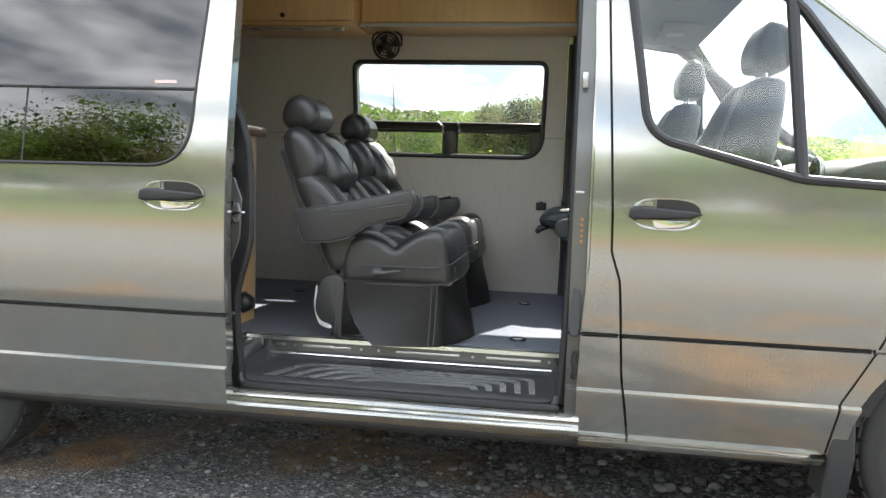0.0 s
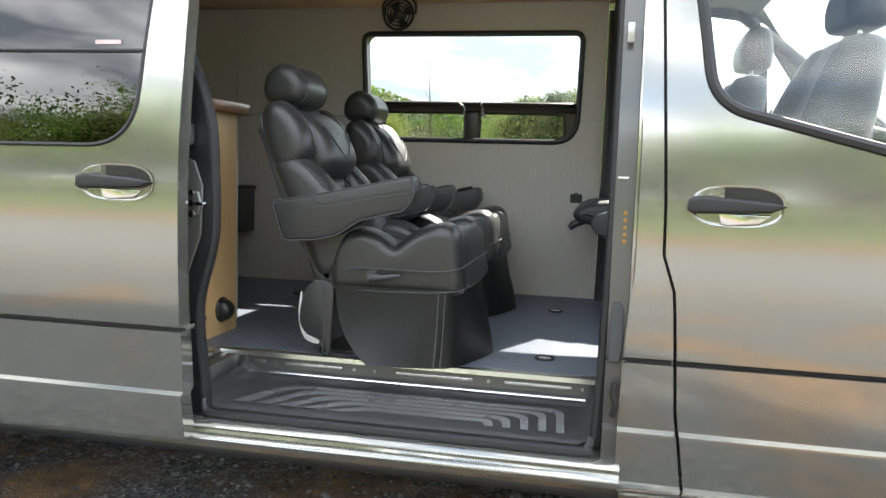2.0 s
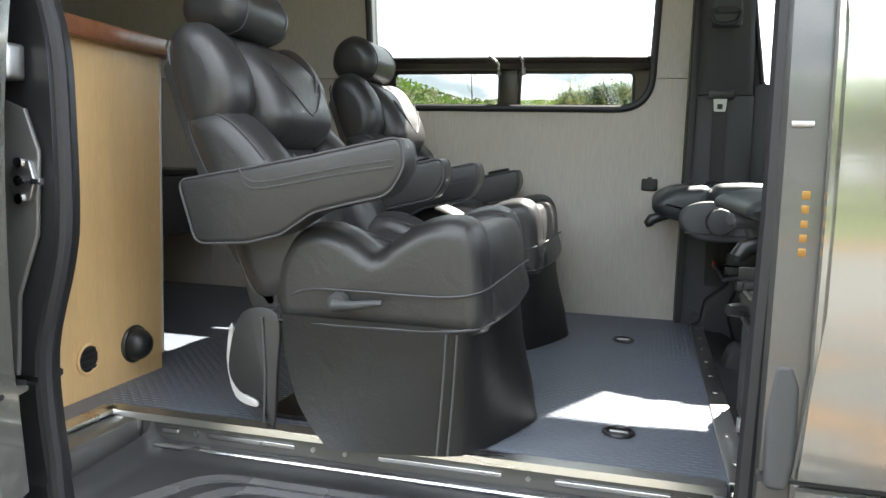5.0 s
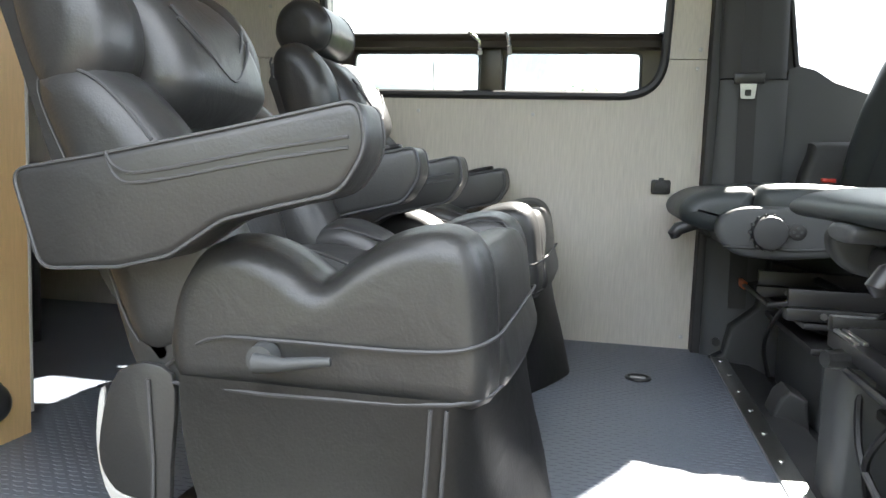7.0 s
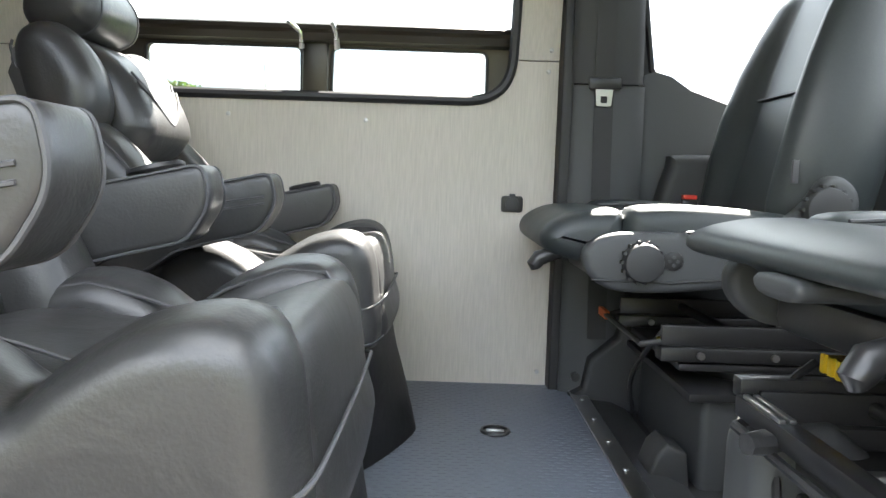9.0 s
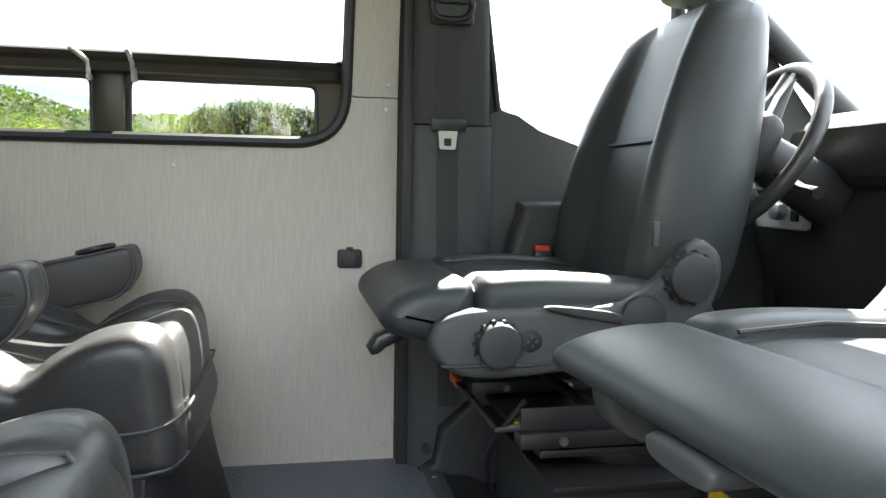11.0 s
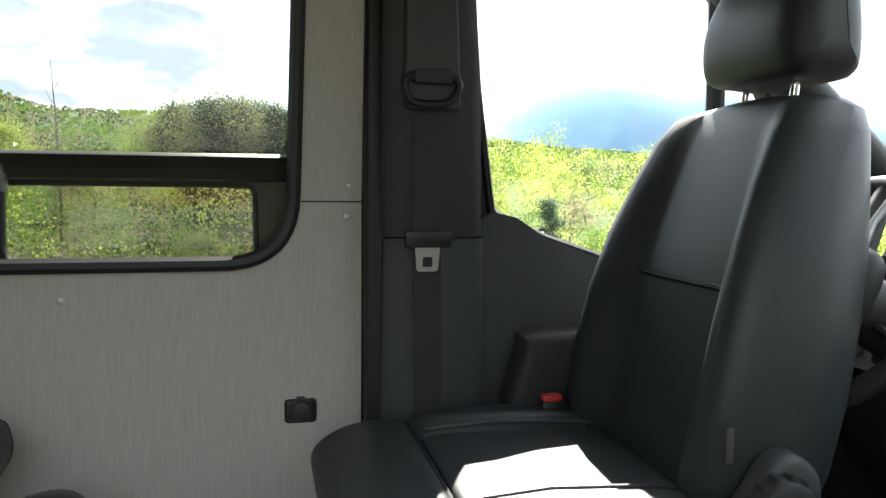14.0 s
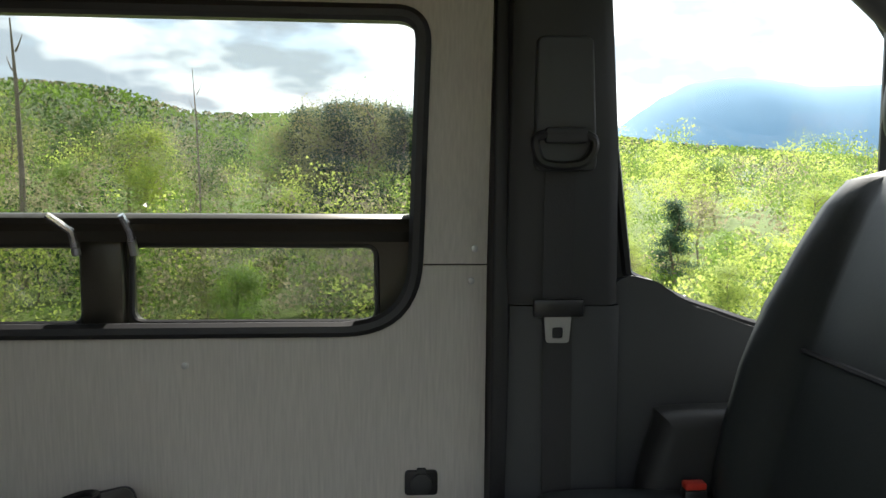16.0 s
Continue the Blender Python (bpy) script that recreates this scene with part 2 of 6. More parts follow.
SHEETMETAL = make_mat("painted_sheet_metal", (0.11, 0.11, 0.105), 0.34, 0.35, 0.06, 6, 300, 0.02, coat=0.5)
PLASTIC = make_mat("charcoal_plastic", (0.03, 0.031, 0.032), 0.55, 0, 0.1, 6, 700, 0.12)
PLASTIC_MID = make_mat("slate_plastic", (0.055, 0.058, 0.06), 0.55, 0, 0.1, 6, 700, 0.12)
TRAY = make_mat("step_tray_plastic", (0.075, 0.075, 0.077), 0.42, 0, 0.15, 5, 400, 0.08)
TRAY_GLOSS = make_mat("step_tray_smooth", (0.11, 0.11, 0.112), 0.28, 0, 0.1, 5, 300, 0.05)
FLOOR = make_mat("blue_grey_rubber_floor", (0.125, 0.14, 0.17), 0.38, 0, 0.12, 3, 150, 0.0)
BLACK = make_mat("black_satin_paint", (0.018, 0.018, 0.019), 0.35, 0, 0.2, 9, 200, 0.03)
CHROME = make_mat("chrome", (0.75, 0.75, 0.76), 0.1, 1.0, 0.03, 8, 200, 0.0)
STEEL = make_mat("zinc_steel", (0.5, 0.5, 0.5), 0.35, 1.0, 0.08, 12, 200, 0.05)
LINING = make_mat("white_lining", (0.5, 0.49, 0.47), 0.85, 0, 0.08, 20, 300, 0.2)
YELLOW = make_mat("yellow_connector", (0.55, 0.38, 0.02), 0.4, 0, 0.08)
ORANGE = make_mat("orange_label", (0.7, 0.16, 0.05), 0.5, 0, 0.05)
RED = make_mat("red_button", (0.65, 0.05, 0.03), 0.4, 0, 0.05)
HEADLINER = make_mat("grey_headliner", (0.36, 0.37, 0.36), 0.85, 0, 0.05, 4, 500, 0.1)
GUNMETAL = make_mat("gunmetal_window_frame", (0.06, 0.055, 0.045), 0.38, 0.6, 0.08, 5, 300, 0.02)
TYRE = make_mat("tyre_rubber", (0.035, 0.034, 0.033), 0.75, 0, 0.3, 10, 150, 0.2)
CLEAR = make_glass("clear_glass", (0.93, 0.95, 0.94))
TINT = make_glass("privacy_glass", (0.035, 0.038, 0.04), 2.0)
UPPER = make_glass("faintly_tinted_glass", (0.72, 0.745, 0.73))
SMOKED = make_glass("lightly_tinted_glass", (0.54, 0.565, 0.545))

# ---- the van's body ----
OUT = ((0.40, 0.06), (0.47, 0.045), (0.49, 0.026), (0.655, -0.006), (0.664, -0.006), (0.671, 0.010), (0.846, -0.008), (0.849, 0.014), (0.858, 0.014), (0.862, -0.011), (0.90, -0.016), (1.05, -0.022), (1.2, -0.023), (1.3, -0.021), (1.40, -0.013), (1.5, -0.001), (1.65, 0.020), (1.95, 0.069), (2.4, 0.148), (2.65, 0.25))
ZC = [p[0] for p in OUT[1:-1]] + [0.76, 1.13, 1.26, 1.36, 1.45, 1.7, 2.15]


def y_out(z):
    for (a, p), (b, q) in zip(OUT, OUT[1:]):
        if z <= b:
            return p + (q - p) * (z - a) / (b - a)
    return OUT[-1][1]


def y_in(z):
    """The inner face of the driver's side wall."""
    return 1.88 if z < 1.58 else 1.88 - 0.11 * (z - 1.58)


van_wall = lambda name, outline, holes, dy, t, mat, label: setting(name, sheet([Vector(p) for p in outline], holes, lambda x, z: y_out(z) + dy, t, ZC), mat, label, "van body", 25)

DOOR_GAP = [(1.461, 0.503), (1.43, 0.72), (1.412, 0.98), (1.407, 1.037), (1.377, 1.128), (1.374, 1.25), (1.338, 1.916), (1.31, 2.4)]
# pillar behind the front door
van_wall("wall_pillar_passenger", [(1.288, 0.503)] + [(x - 0.004, z) for x, z in DOOR_GAP] + [(1.288, 2.4), (1.294, 1.9), (1.306, 1.62), (1.303, 1.5), (1.310, 1.44), (1.310, 1.08), (1.300, 0.98), (1.294, 0.86), (1.288, 0.7)], [], 0.0, 0.05, PAINT, "grey metallic painted door pillar of the van")

# front passenger door
pdoor = thing("door_front_passenger", "closed grey metallic front passenger door of the van", "van door", kind="structure")
WIN_P = rounded([Vector(p) for p in [(1.395, 2.06), (1.41, 1.93), (1.475, 1.50), (1.94, 1.378), (2.235, 1.362), (2.225, 1.50), (1.935, 1.90), (1.78, 2.06)]], [0.02, 0.3, 0.13, 0.3, 0.05, 0.05, 0.2, 0.1], 8)
DOOR_OUT = [(x + 0.004, z) for x, z in DOOR_GAP[:-1]] + [(1.335, 2.12), (1.74, 2.12), (1.961, 1.93), (2.189, 1.75), (2.30, 1.62), (2.29, 1.1), (2.195, 0.855), (2.10, 0.665), (2.075, 0.503)]
part("door_skin", sheet([Vector(p) for p in DOOR_OUT], [WIN_P], lambda x, z: y_out(z), 0.06, ZC), PAINT, pdoor, smooth=25)
part("window_seal", tube([(p.x, y_out(p.y) + 0.004, p.y) for p in WIN_P], 0.016, 8, True), RUBBER, pdoor, "black rubber window seal")
part("window_divider", tube([(1.943, y_out(1.385) + 0.008, 1.375), (1.918, y_out(1.65) + 0.008, 1.65), (1.895, y_out(1.95) + 0.008, 1.95)], 0.02, 8), RUBBER, pdoor)
pg = part("glass", sheet(inset(WIN_P, -0.004), [], lambda x, z: y_out(z) + 0.02, 0.004, ZC), CLEAR, pdoor, "clear window glass")
pg.visible_shadow = False


def door_handle(parent, x0, x1, z, dy):
    """A grip over an oval dish, with a painted cup below."""
    cx, h = (x0 + x1) / 2, 0.056
    y0 = y_out(z) + dy
    dish = [Vector((cx + (x1 - x0) / 2 * math.copysign(abs(math.cos(a)) ** 0.7, math.cos(a)), z + h * math.copysign(abs(math.sin(a)) ** 0.85, math.sin(a)) * (1 if math.sin(a) < 0 else 0.92))) for a in (2 * math.pi * k / 40 for k in range(40))]
    hd = part("handle", pillow([(x0 - 0.004, z - 0.014), (x0 + 0.01, z - 0.022), (x1 - 0.04, z - 0.016), (x1, z + 0.002), (x1 - 0.04, z + 0.012), (x0 + 0.03, z + 0.022), (x0, z + 0.014)], y0 - 0.022, y0 + 0.004, 0.008), RUBBER, parent, "black plastic pull handle")
    rim = bmesh.new()
    loft(rim, [edge_loop(dish, y0 - 0.0035, 0.0), edge_loop(dish, y0 - 0.004, 0.004), edge_loop(dish, y0 - 0.001, 0.010)], True, False)
    part("dish_rim", rim, PAINT, hd)
    # The shade in the dish's upper half is put in as a black sheet.
    bm = bmesh.new()
    top = [p for p in dish if p.y >= z]
    top.sort(key=lambda p: p.x)
    loft(bm, [[(p.x, y0 - 0.0025, p.y - 0.004) for p in top if p.x > x0 + 0.075], [(p.x, y0 - 0.0025, z) for p in top if p.x > x0 + 0.075]], False, False)
    part("recess_shade", bm, BLACK, hd, "upper recess with its shade put in as black")
    part("cup", pillow([(x0 + 0.075, z - 0.046), (x0 + 0.09, z - 0.051), (x1 - 0.06, z - 0.045), (x1 - 0.035, z - 0.02), (x0 + 0.07, z - 0.018)], y0 - 0.006, y0 + 0.01, 0.004), CHROME, hd, "bright lower cup")
    part("lock_cap", pillow([(x0 + 0.01, z + 0.018), (x0 + 0.07, z + 0.022), (x0 + 0.07, z + 0.046), (x0 + 0.04, z + 0.042), (x0 + 0.016, z + 0.03)], y0 - 0.005, y0 + 0.01, 0.003), PAINT, hd)


door_handle(pdoor, 1.428, 1.652, 1.258, 0.0)

# front wing with the wheel arch
arch = [(2.56 + 0.425 * math.cos(a), 0.50 + 0.425 * math.sin(a)) for a in (math.pi * (1.02 - 1.04 * k / 20) for k in range(21))]
van_wall("wall_wing_passenger", [(2.083, 0.503), (2.108, 0.665), (2.203, 0.855), (2.298, 1.1), (2.305, 1.36), (2.9, 1.25), (3.15, 1.0), (3.2, 0.5)] + arch[::-1], [], 0.0, 0.03, PAINT, "grey metallic front wing with a wheel arch")
setting("mud_flap", pillow([(2.075, 0.36), (2.10, 0.66), (2.16, 0.68), (2.17, 0.5), (2.15, 0.34)], 0.012, 0.16, 0.01), PLASTIC, "black plastic mud flap behind the front wheel", "mud flap")

# Black sheet added behind the door gap to stop light leaking through.
setting("door_gap_backing", sheet([Vector(p) for p in [(1.30, 0.52), (1.52, 0.52), (1.50, 0.9), (1.45, 1.2), (1.39, 1.9), (1.38, 2.1), (1.28, 2.1)]], [], lambda x, z: y_out(z) + 0.075, 0.02, ZC), BLACK, "black backing added behind the door gap to stop light", "van body")

# sliding door, pushed open
sdoor = thing("door_sliding", "open grey metallic sliding door of the van with tinted glass", "van door", kind="structure")
SD = -0.07
WIN_S = rounded([Vector(p) for p in [(-1.15, 2.25), (-1.15, 1.355), (-0.05, 1.362), (0.012, 2.25)]], [0.06, 0.06, 0.16, 0.06], 10)
part("door_skin", sheet([Vector(p) for p in [(-1.28, 0.515), (0.084, 0.53), (0.087, 0.86), (0.090, 1.3), (0.090, 1.85), (0.085, 2.4), (-1.28, 2.4)]], [WIN_S], lambda x, z: y_out(z) + SD, 0.055, ZC), PAINT, sdoor, smooth=25)
part("inner_panel", sheet([Vector(p) for p in [(-1.26, 0.55), (0.06, 0.56), (0.065, 1.3), (0.065, 2.38), (-1.26, 2.38)]], [inset(WIN_S, 0.02)], lambda x, z: y_out(z) + SD + 0.057, 0.02, ZC), BLACK, sdoor)
part("glass", sheet(inset(WIN_S, 0.002), [], lambda x, z: y_out(z) + SD + 0.002, 0.005, ZC), TINT, sdoor, "dark privacy glass")
part("backing", sheet(inset(WIN_S, -0.01), [], lambda x, z: y_out(z) + SD + 0.04, 0.004, ZC), BLACK, sdoor)
part("window_seal", tube([(p.x, y_out(p.y) + SD - 0.001, p.y) for p in WIN_S], 0.006, 6, True), RUBBER, sdoor)
part("glass_rail", tube([(-1.15, y_out(1.63) + SD - 0.001, 1.628), (-0.03, y_out(1.63) + SD - 0.001, 1.622)], 0.006, 6), RUBBER, sdoor)
part("glass_split", tube([(-0.67, y_out(1.36) + SD, 1.36), (-0.665, y_out(1.63) + SD, 1.625)], 0.003, 6), RUBBER, sdoor)
part("sticker", box(-0.185, -0.105, y_out(1.645) + SD - 0.001, y_out(1.645) + SD + 0.001, 1.641, 1.652), make_mat("red_white_sticker", (0.8, 0.55, 0.55), 0.5), sdoor, "small red and white sticker")
door_handle(sdoor, -0.212, 0.018, 1.262, SD)

for ob, dy, x0, x1 in ((sdoor, SD, -1.28, 0.09), (pdoor, 0.0, 1.424, 2.188)):
    part("trim_line", tube([(x0, y_out(0.853) + dy - 0.004, 0.8535), (x1, y_out(0.853) + dy - 0.004, 0.8535)], 0.0055, 6), RUBBER, ob, "black groove along the door")
setting("trim_line_pillar", tube([(1.264, y_out(0.853) - 0.004, 0.8535), (1.414, y_out(0.853) - 0.004, 0.8535)], 0.0055, 6), RUBBER, "black groove along the pillar", "trim")

# rear corner of the door opening with its seal
SEAL = smooth_loop([(0.095, 0.57), (0.075, 0.75), (0.068, 0.90), (0.105, 1.05), (0.118, 1.14), (0.116, 1.3), (0.107, 1.44), (0.075, 1.55), (0.03, 1.65), (0.005, 1.8), (-0.01, 2.1), (-0.01, 2.38)], 4, False)
SEAL = [Vector((p[0], p[1])) for p in SEAL]
setting("wall_rear_jamb", sheet([Vector((-0.5, 0.56))] + SEAL + [Vector((-0.5, 2.38))], [], lambda x, z: 0.035 + 0.5 * max(0, y_out(z)), 0.06, ZC), BLACK, "dark inner edge of the sliding door opening", "van body")
setting("seal_rear", tube([(p.x, 0.06 + 0.5 * max(0, y_out(p.y)), p.y) for p in SEAL], 0.014, 8), RUBBER, "black rubber door seal", "seal")
jamb = thing("door_latch", "zinc door latch on the rear jamb of the sliding door opening", "latch", pose(0.075, 0.018, 1.205))
part("latch_plate", pillow(rounded([Vector(p) for p in [(-0.028, 0.0), (-0.012, -0.034), (0.016, -0.034), (0.026, 0.0), (0.016, 0.034), (-0.012, 0.034)]], 0.008, 3), -0.008, 0.003, 0.002), STEEL, jamb)
part("upper_hinge", pillow(rounded([Vector(p) for p in [(-0.045, 0.165), (0.0, 0.165), (0.0, 0.225), (-0.045, 0.225)]], 0.008, 3), -0.03, 0.01, 0.006), STEEL, jamb)
part("bolt", tube([(0.0, -0.012, 0.0), (0.03, -0.014, 0.0), (0.045, -0.012, 0.0)], 0.006), CHROME, jamb)
for zz in (-0.03, 0.0, 0.03):
    part("screw", cyl((-0.004, -0.012, zz), (-0.004, -0.002, zz), 0.009, n=10), CHROME, jamb)
part("jamb_plate", pillow([(-0.06, -0.34), (-0.03, -0.34), (-0.022, -0.2), (0.02, -0.09), (0.026, 0.05), (0.0, 0.12), (-0.06, 0.14)], 0.002, 0.012, 0.004), SHEETMETAL, jamb)

# front jamb of the opening
setting("wall_front_jamb", sheet([Vector(p) for p in [(1.250, 0.56), (1.330, 0.56), (1.330, 2.4), (1.252, 2.4)]], [], lambda x, z: y_out(z) + 0.02, 0.14, ZC), SHEETMETAL, "grey painted front jamb of the sliding door opening", "van body")
setting("seal_front", tube([(1.234, 0.062, 0.60), (1.244, 0.060, 0.8), (1.252, 0.062, 1.2), (1.252, 0.085, 1.6), (1.248, 0.14, 2.38)], 0.016, 8), RUBBER, "black rubber door seal", "seal")
jb = thing("door_check", "black door guide hardware on the front jamb", "door hardware", pose(1.286, 0.004, 1.20))
part("guide_block", box(-0.018, 0.008, -0.004, 0.03, -0.12, 0.1, 0.006), BLACK, jb)
for k in range(5):
    part("contact", box(-0.012, -0.002, -0.007, -0.003, -0.05 + 0.018 * k, -0.039 + 0.018 * k, 0.001), make_mat("brass_contact", (0.36, 0.2, 0.06), 0.35, 0.8) if k == 0 else bpy.data.materials["brass_contact"], jb)
part("stop_pin", cyl((-0.03, 0.0, 0.115), (-0.004, 0.0, 0.115), 0.006, n=10), STEEL, jb)
part("lower_bracket", tube([(-0.012, -0.004, -0.5), (-0.005, -0.008, -0.47), (-0.014, -0.006, -0.44), (-0.006, -0.006, -0.41)], 0.009), BLACK, jb)

setting("jamb_lip", tube([(1.296, y_out(z) + 0.012, z) for z in (0.56, 0.7, 0.86)] + [(1.306, y_out(z) + 0.010, z) for z in (1.0, 1.2, 1.4, 1.6, 1.9, 2.38)], 0.008, 8), PAINT, "grey metallic folded edge of the door pillar", "van body")
jm = thing("jamb_bumper", "grey moulded bumper low on the front jamb", "door hardware", pose(1.272, 0.01, 0.93))
part("pad", pillow(rounded([Vector(p) for p in [(-0.016, -0.09), (0.012, -0.09), (0.02, -0.05), (0.02, 0.05), (0.01, 0.08), (-0.014, 0.08), (-0.02, 0.0)]], 0.012, 4), -0.012, 0.03, 0.008), PLASTIC_MID, jm)
part("upper_clip", box(-0.012, 0.006, -0.004, 0.02, 0.72, 0.77, 0.003), STEEL, jm, "small zinc clip")

# sill: ridged lower edge under the opening
SILL = [(0.075, 0.585), (0.045, 0.575), (0.018, 0.572), (0.004, 0.566), (-0.004, 0.556), (0.008, 0.546), (0.006, 0.536), (-0.010, 0.530), (-0.013, 0.522), (-0.006, 0.512), (-0.004, 0.504), (0.014, 0.498), (0.016, 0.488), (0.05, 0.47), (0.12, 0.47), (0.12, 0.585)]
setting("sill", pillow([Vector(p) for p in SILL], -2.3, 1.30, 0.002, "x", 1), PAINT, "grey metallic ridged van sill", "sill", 50)
setting("sill_front", pillow([Vector((y - 0.002, z - 0.016)) for y, z in SILL if z < 0.52] + [Vector((0.05, 0.50))], 1.30, 2.07, 0.002, "x", 1), PAINT, "grey metallic ridged van sill", "sill", 50)
setting("sill_underside", box(-2.2, 2.05, 0.035, 0.16, 0.455, 0.482, 0.006), BLACK, "black underside of the van", "sill")
setting("seal_sill", tube(smooth_loop([(0.09, 0.05, 0.62), (0.10, 0.036, 0.596), (0.15, 0.03, 0.586), (0.6, 0.028, 0.586), (1.17, 0.028, 0.586), (1.215, 0.036, 0.596), (1.224, 0.05, 0.62)], 5, False), 0.013, 8), RUBBER, "black rubber seal along the sill", "seal")
# The shade between tray and sill is put in as a black box.
setting("step_gap", box(0.06, 1.235, 0.036, 0.09, 0.56, 0.589), BLACK, "black filler put in for the shaded gap beneath the entry step", "step")

# ---- entry step ----
step = thing("entry_step", "dark grey ribbed plastic step tray inside the sliding door", "step")
TX0, TX1 = 0.075, 1.225
tray = bmesh.new()
rows = [(0.075, 0.588, 0.0), (0.085, 0.602, 0.0), (0.30, 0.612, 0.0), (0.325, 0.622, 0.006), (0.335, 0.65, 0.01)]
loft(tray, [[(TX0 + d, y, z + 0.045), (TX0 + 0.012 + d, y, z + 0.012), (TX0 + 0.04 + d, y, z), (TX1 - 0.04 - d, y, z), (TX1 - 0.012 - d, y, z + 0.012), (TX1 - d, y, z + 0.045)] for y, z, d in rows], False, False)
bmesh.ops.solidify(tray, geom=tray.faces[:], thickness=0.006)
part("tray", tray, TRAY, step, smooth=60)
for k in range(5):
    w = 0.024
    y0, y1 = 0.10, 0.285 - k * 0.033
    xl, xr = TX0 + 0.075 + k * 0.075, TX1 - 0.075 - k * 0.05
    zt = lambda y: 0.6025 + 0.0465 * (y - 0.085)
    r_out = rounded([Vector(p) for p in [(xl, y0), (xl + 0.11, y1), (xr - 0.01, y1), (xr, y0)]], [0, 0.12, 0.05, 0], 8)
    r_in = rounded([Vector(p) for p in [(xl + 0.05, y0), (xl + 0.13, y1 - w), (xr - 0.032, y1 - w), (xr - 0.022, y0)]], [0, 0.10, 0.04, 0], 8)
    bm = bmesh.new()
    loft(bm, [[(p.x, p.y, zt(p.y) + 0.001) for p in r_out], [(p.x, p.y, zt(p.y) + 0.004) for p in inset(r_out, 0.0)], [(p.x, p.y, zt(p.y) + 0.004) for p in r_in], [(p.x, p.y, zt(p.y) + 0.001) for p in r_in]], False, False)
    part("rib", bm, TRAY_GLOSS, step, smooth=30)
riser = thing("step_riser", "grey painted metal riser with slots and bright edges", "step")
rb = bmesh.new()
loft(rb, [[(-0.02, y, z), (1.24, y, z)] for y, z in ((0.338, 0.60), (0.336, 0.628), (0.330, 0.633), (0.328, 0.641), (0.338, 0.646), (0.341, 0.69), (0.336, 0.696))], False, False)
part("riser_plate", rb, SHEETMETAL, riser, smooth=30)
part("bright_edge", tube([(0.09, 0.329, 0.637), (1.2, 0.329, 0.637)], 0.0055, 8), ALU, riser, "bright metal edge")
for x0, x1 in ((0.11, 0.15), (0.22, 0.42), (0.60, 0.85), (0.95, 1.16)):
    part("slot", pillow(rounded([Vector(p) for p in [(x0, 0.664), (x1, 0.664), (x1, 0.674), (x0, 0.674)]], 0.004, 3), 0.333, 0.342, 0.002), ALU, riser)
for x in (0.04, 0.19, 0.46, 0.53, 0.9, 1.19):
    part("rivet", cyl((x, 0.334, 0.668), (x, 0.342, 0.668), 0.005, n=10), STEEL, riser)
part("end_bracket", box(0.02, 0.06, 0.325, 0.337, 0.655, 0.69, 0.003), STEEL, riser)
part("side_wall", box(-0.03, 0.055, 0.05, 0.335, 0.60, 0.692, 0.004), SHEETMETAL, riser)
part("side_wall", box(1.226, 1.25, 0.10, 0.335, 0.56, 0.692, 0.004), SHEETMETAL, riser)
strip = thing("floor_edge_strip", "bare aluminium angle strip along the floor edge", "trim strip")
part("strip", pillow([Vector(p) for p in [(0.322, 0.690), (0.36, 0.6935), (0.362, 0.7045), (0.324, 0.7045)]], -0.03, 1.25, 0.0015, "x", 1), ALU, strip)
part("strip_return", box(-0.045, -0.005, 0.09, 0.345, 0.694, 0.7045, 0.0015), ALU, strip)

# ---- floor, walls and ceiling ----
setting("floor", box(-2.5, 1.262, 0.355, 1.90, 0.62, 0.70), FLOOR, "blue grey studded rubber floor covering")
setting("floor_rear_side", box(-2.5, -0.045, 0.08, 0.355, 0.62, 0.70), FLOOR, "blue grey studded rubber floor covering")
# raised lozenges of the floor covering
lv, lf = [], []
NX, NY = 52, 100
for a in range(NX):
    for b in range(NY):
        cx, cy = -0.20 + 0.0279 * a + (0.01395 if b % 2 else 0.0), 0.372 + 0.0150 * b
        if cx > 1.245 or cy > 1.872:
            continue
        i = len(lv)
        for k, h in ((1.0, 0.0), (0.6, 0.001)):
            lv.extend([(cx - 0.0115 * k, cy, 0.7 + h), (cx, cy - 0.0036 * k, 0.7 + h), (cx + 0.0115 * k, cy, 0.7 + h), (cx, cy + 0.0036 * k, 0.7 + h)])
        lf.extend([(i + q, i + (q + 1) % 4, i + 4 + (q + 1) % 4, i + 4 + q) for q in range(4)] + [(i + 4, i + 5, i + 6, i + 7)])
lme = bpy.data.meshes.new("floor_studs")
lme.from_pydata(lv, [], lf)
lme.materials.append(FLOOR)
tagged(new("floor_studs", lme), "raised lozenge studs of the blue grey rubber floor", "floor studs", "", "stuff")
fs = thing("floor_front_strip", "grey metal strip with screws at the front edge of the floor", "trim strip")
part("strip", box(1.255, 1.30, 0.355, 1.82, 0.685, 0.7045, 0.003), STEEL, fs)
for k in range(9):
    part("screw", cyl((1.277, 0.45 + 0.16 * k, 0.703), (1.277, 0.45 + 0.16 * k, 0.7075), 0.006, n=8), ALU, fs)
setting("floor_cab", box(1.30, 2.8, 0.10, 1.90, 0.58, 0.655), PLASTIC, "black rubber cab floor mat")
setting("floor_cab_lip", pillow([Vector(p) for p in [(1.30, 0.65), (1.36, 0.65), (1.40, 0.672), (1.36, 0.69), (1.30, 0.695)]], 0.36, 1.80, 0.004), PLASTIC, "black rubber lip of the cab floor", "floor")

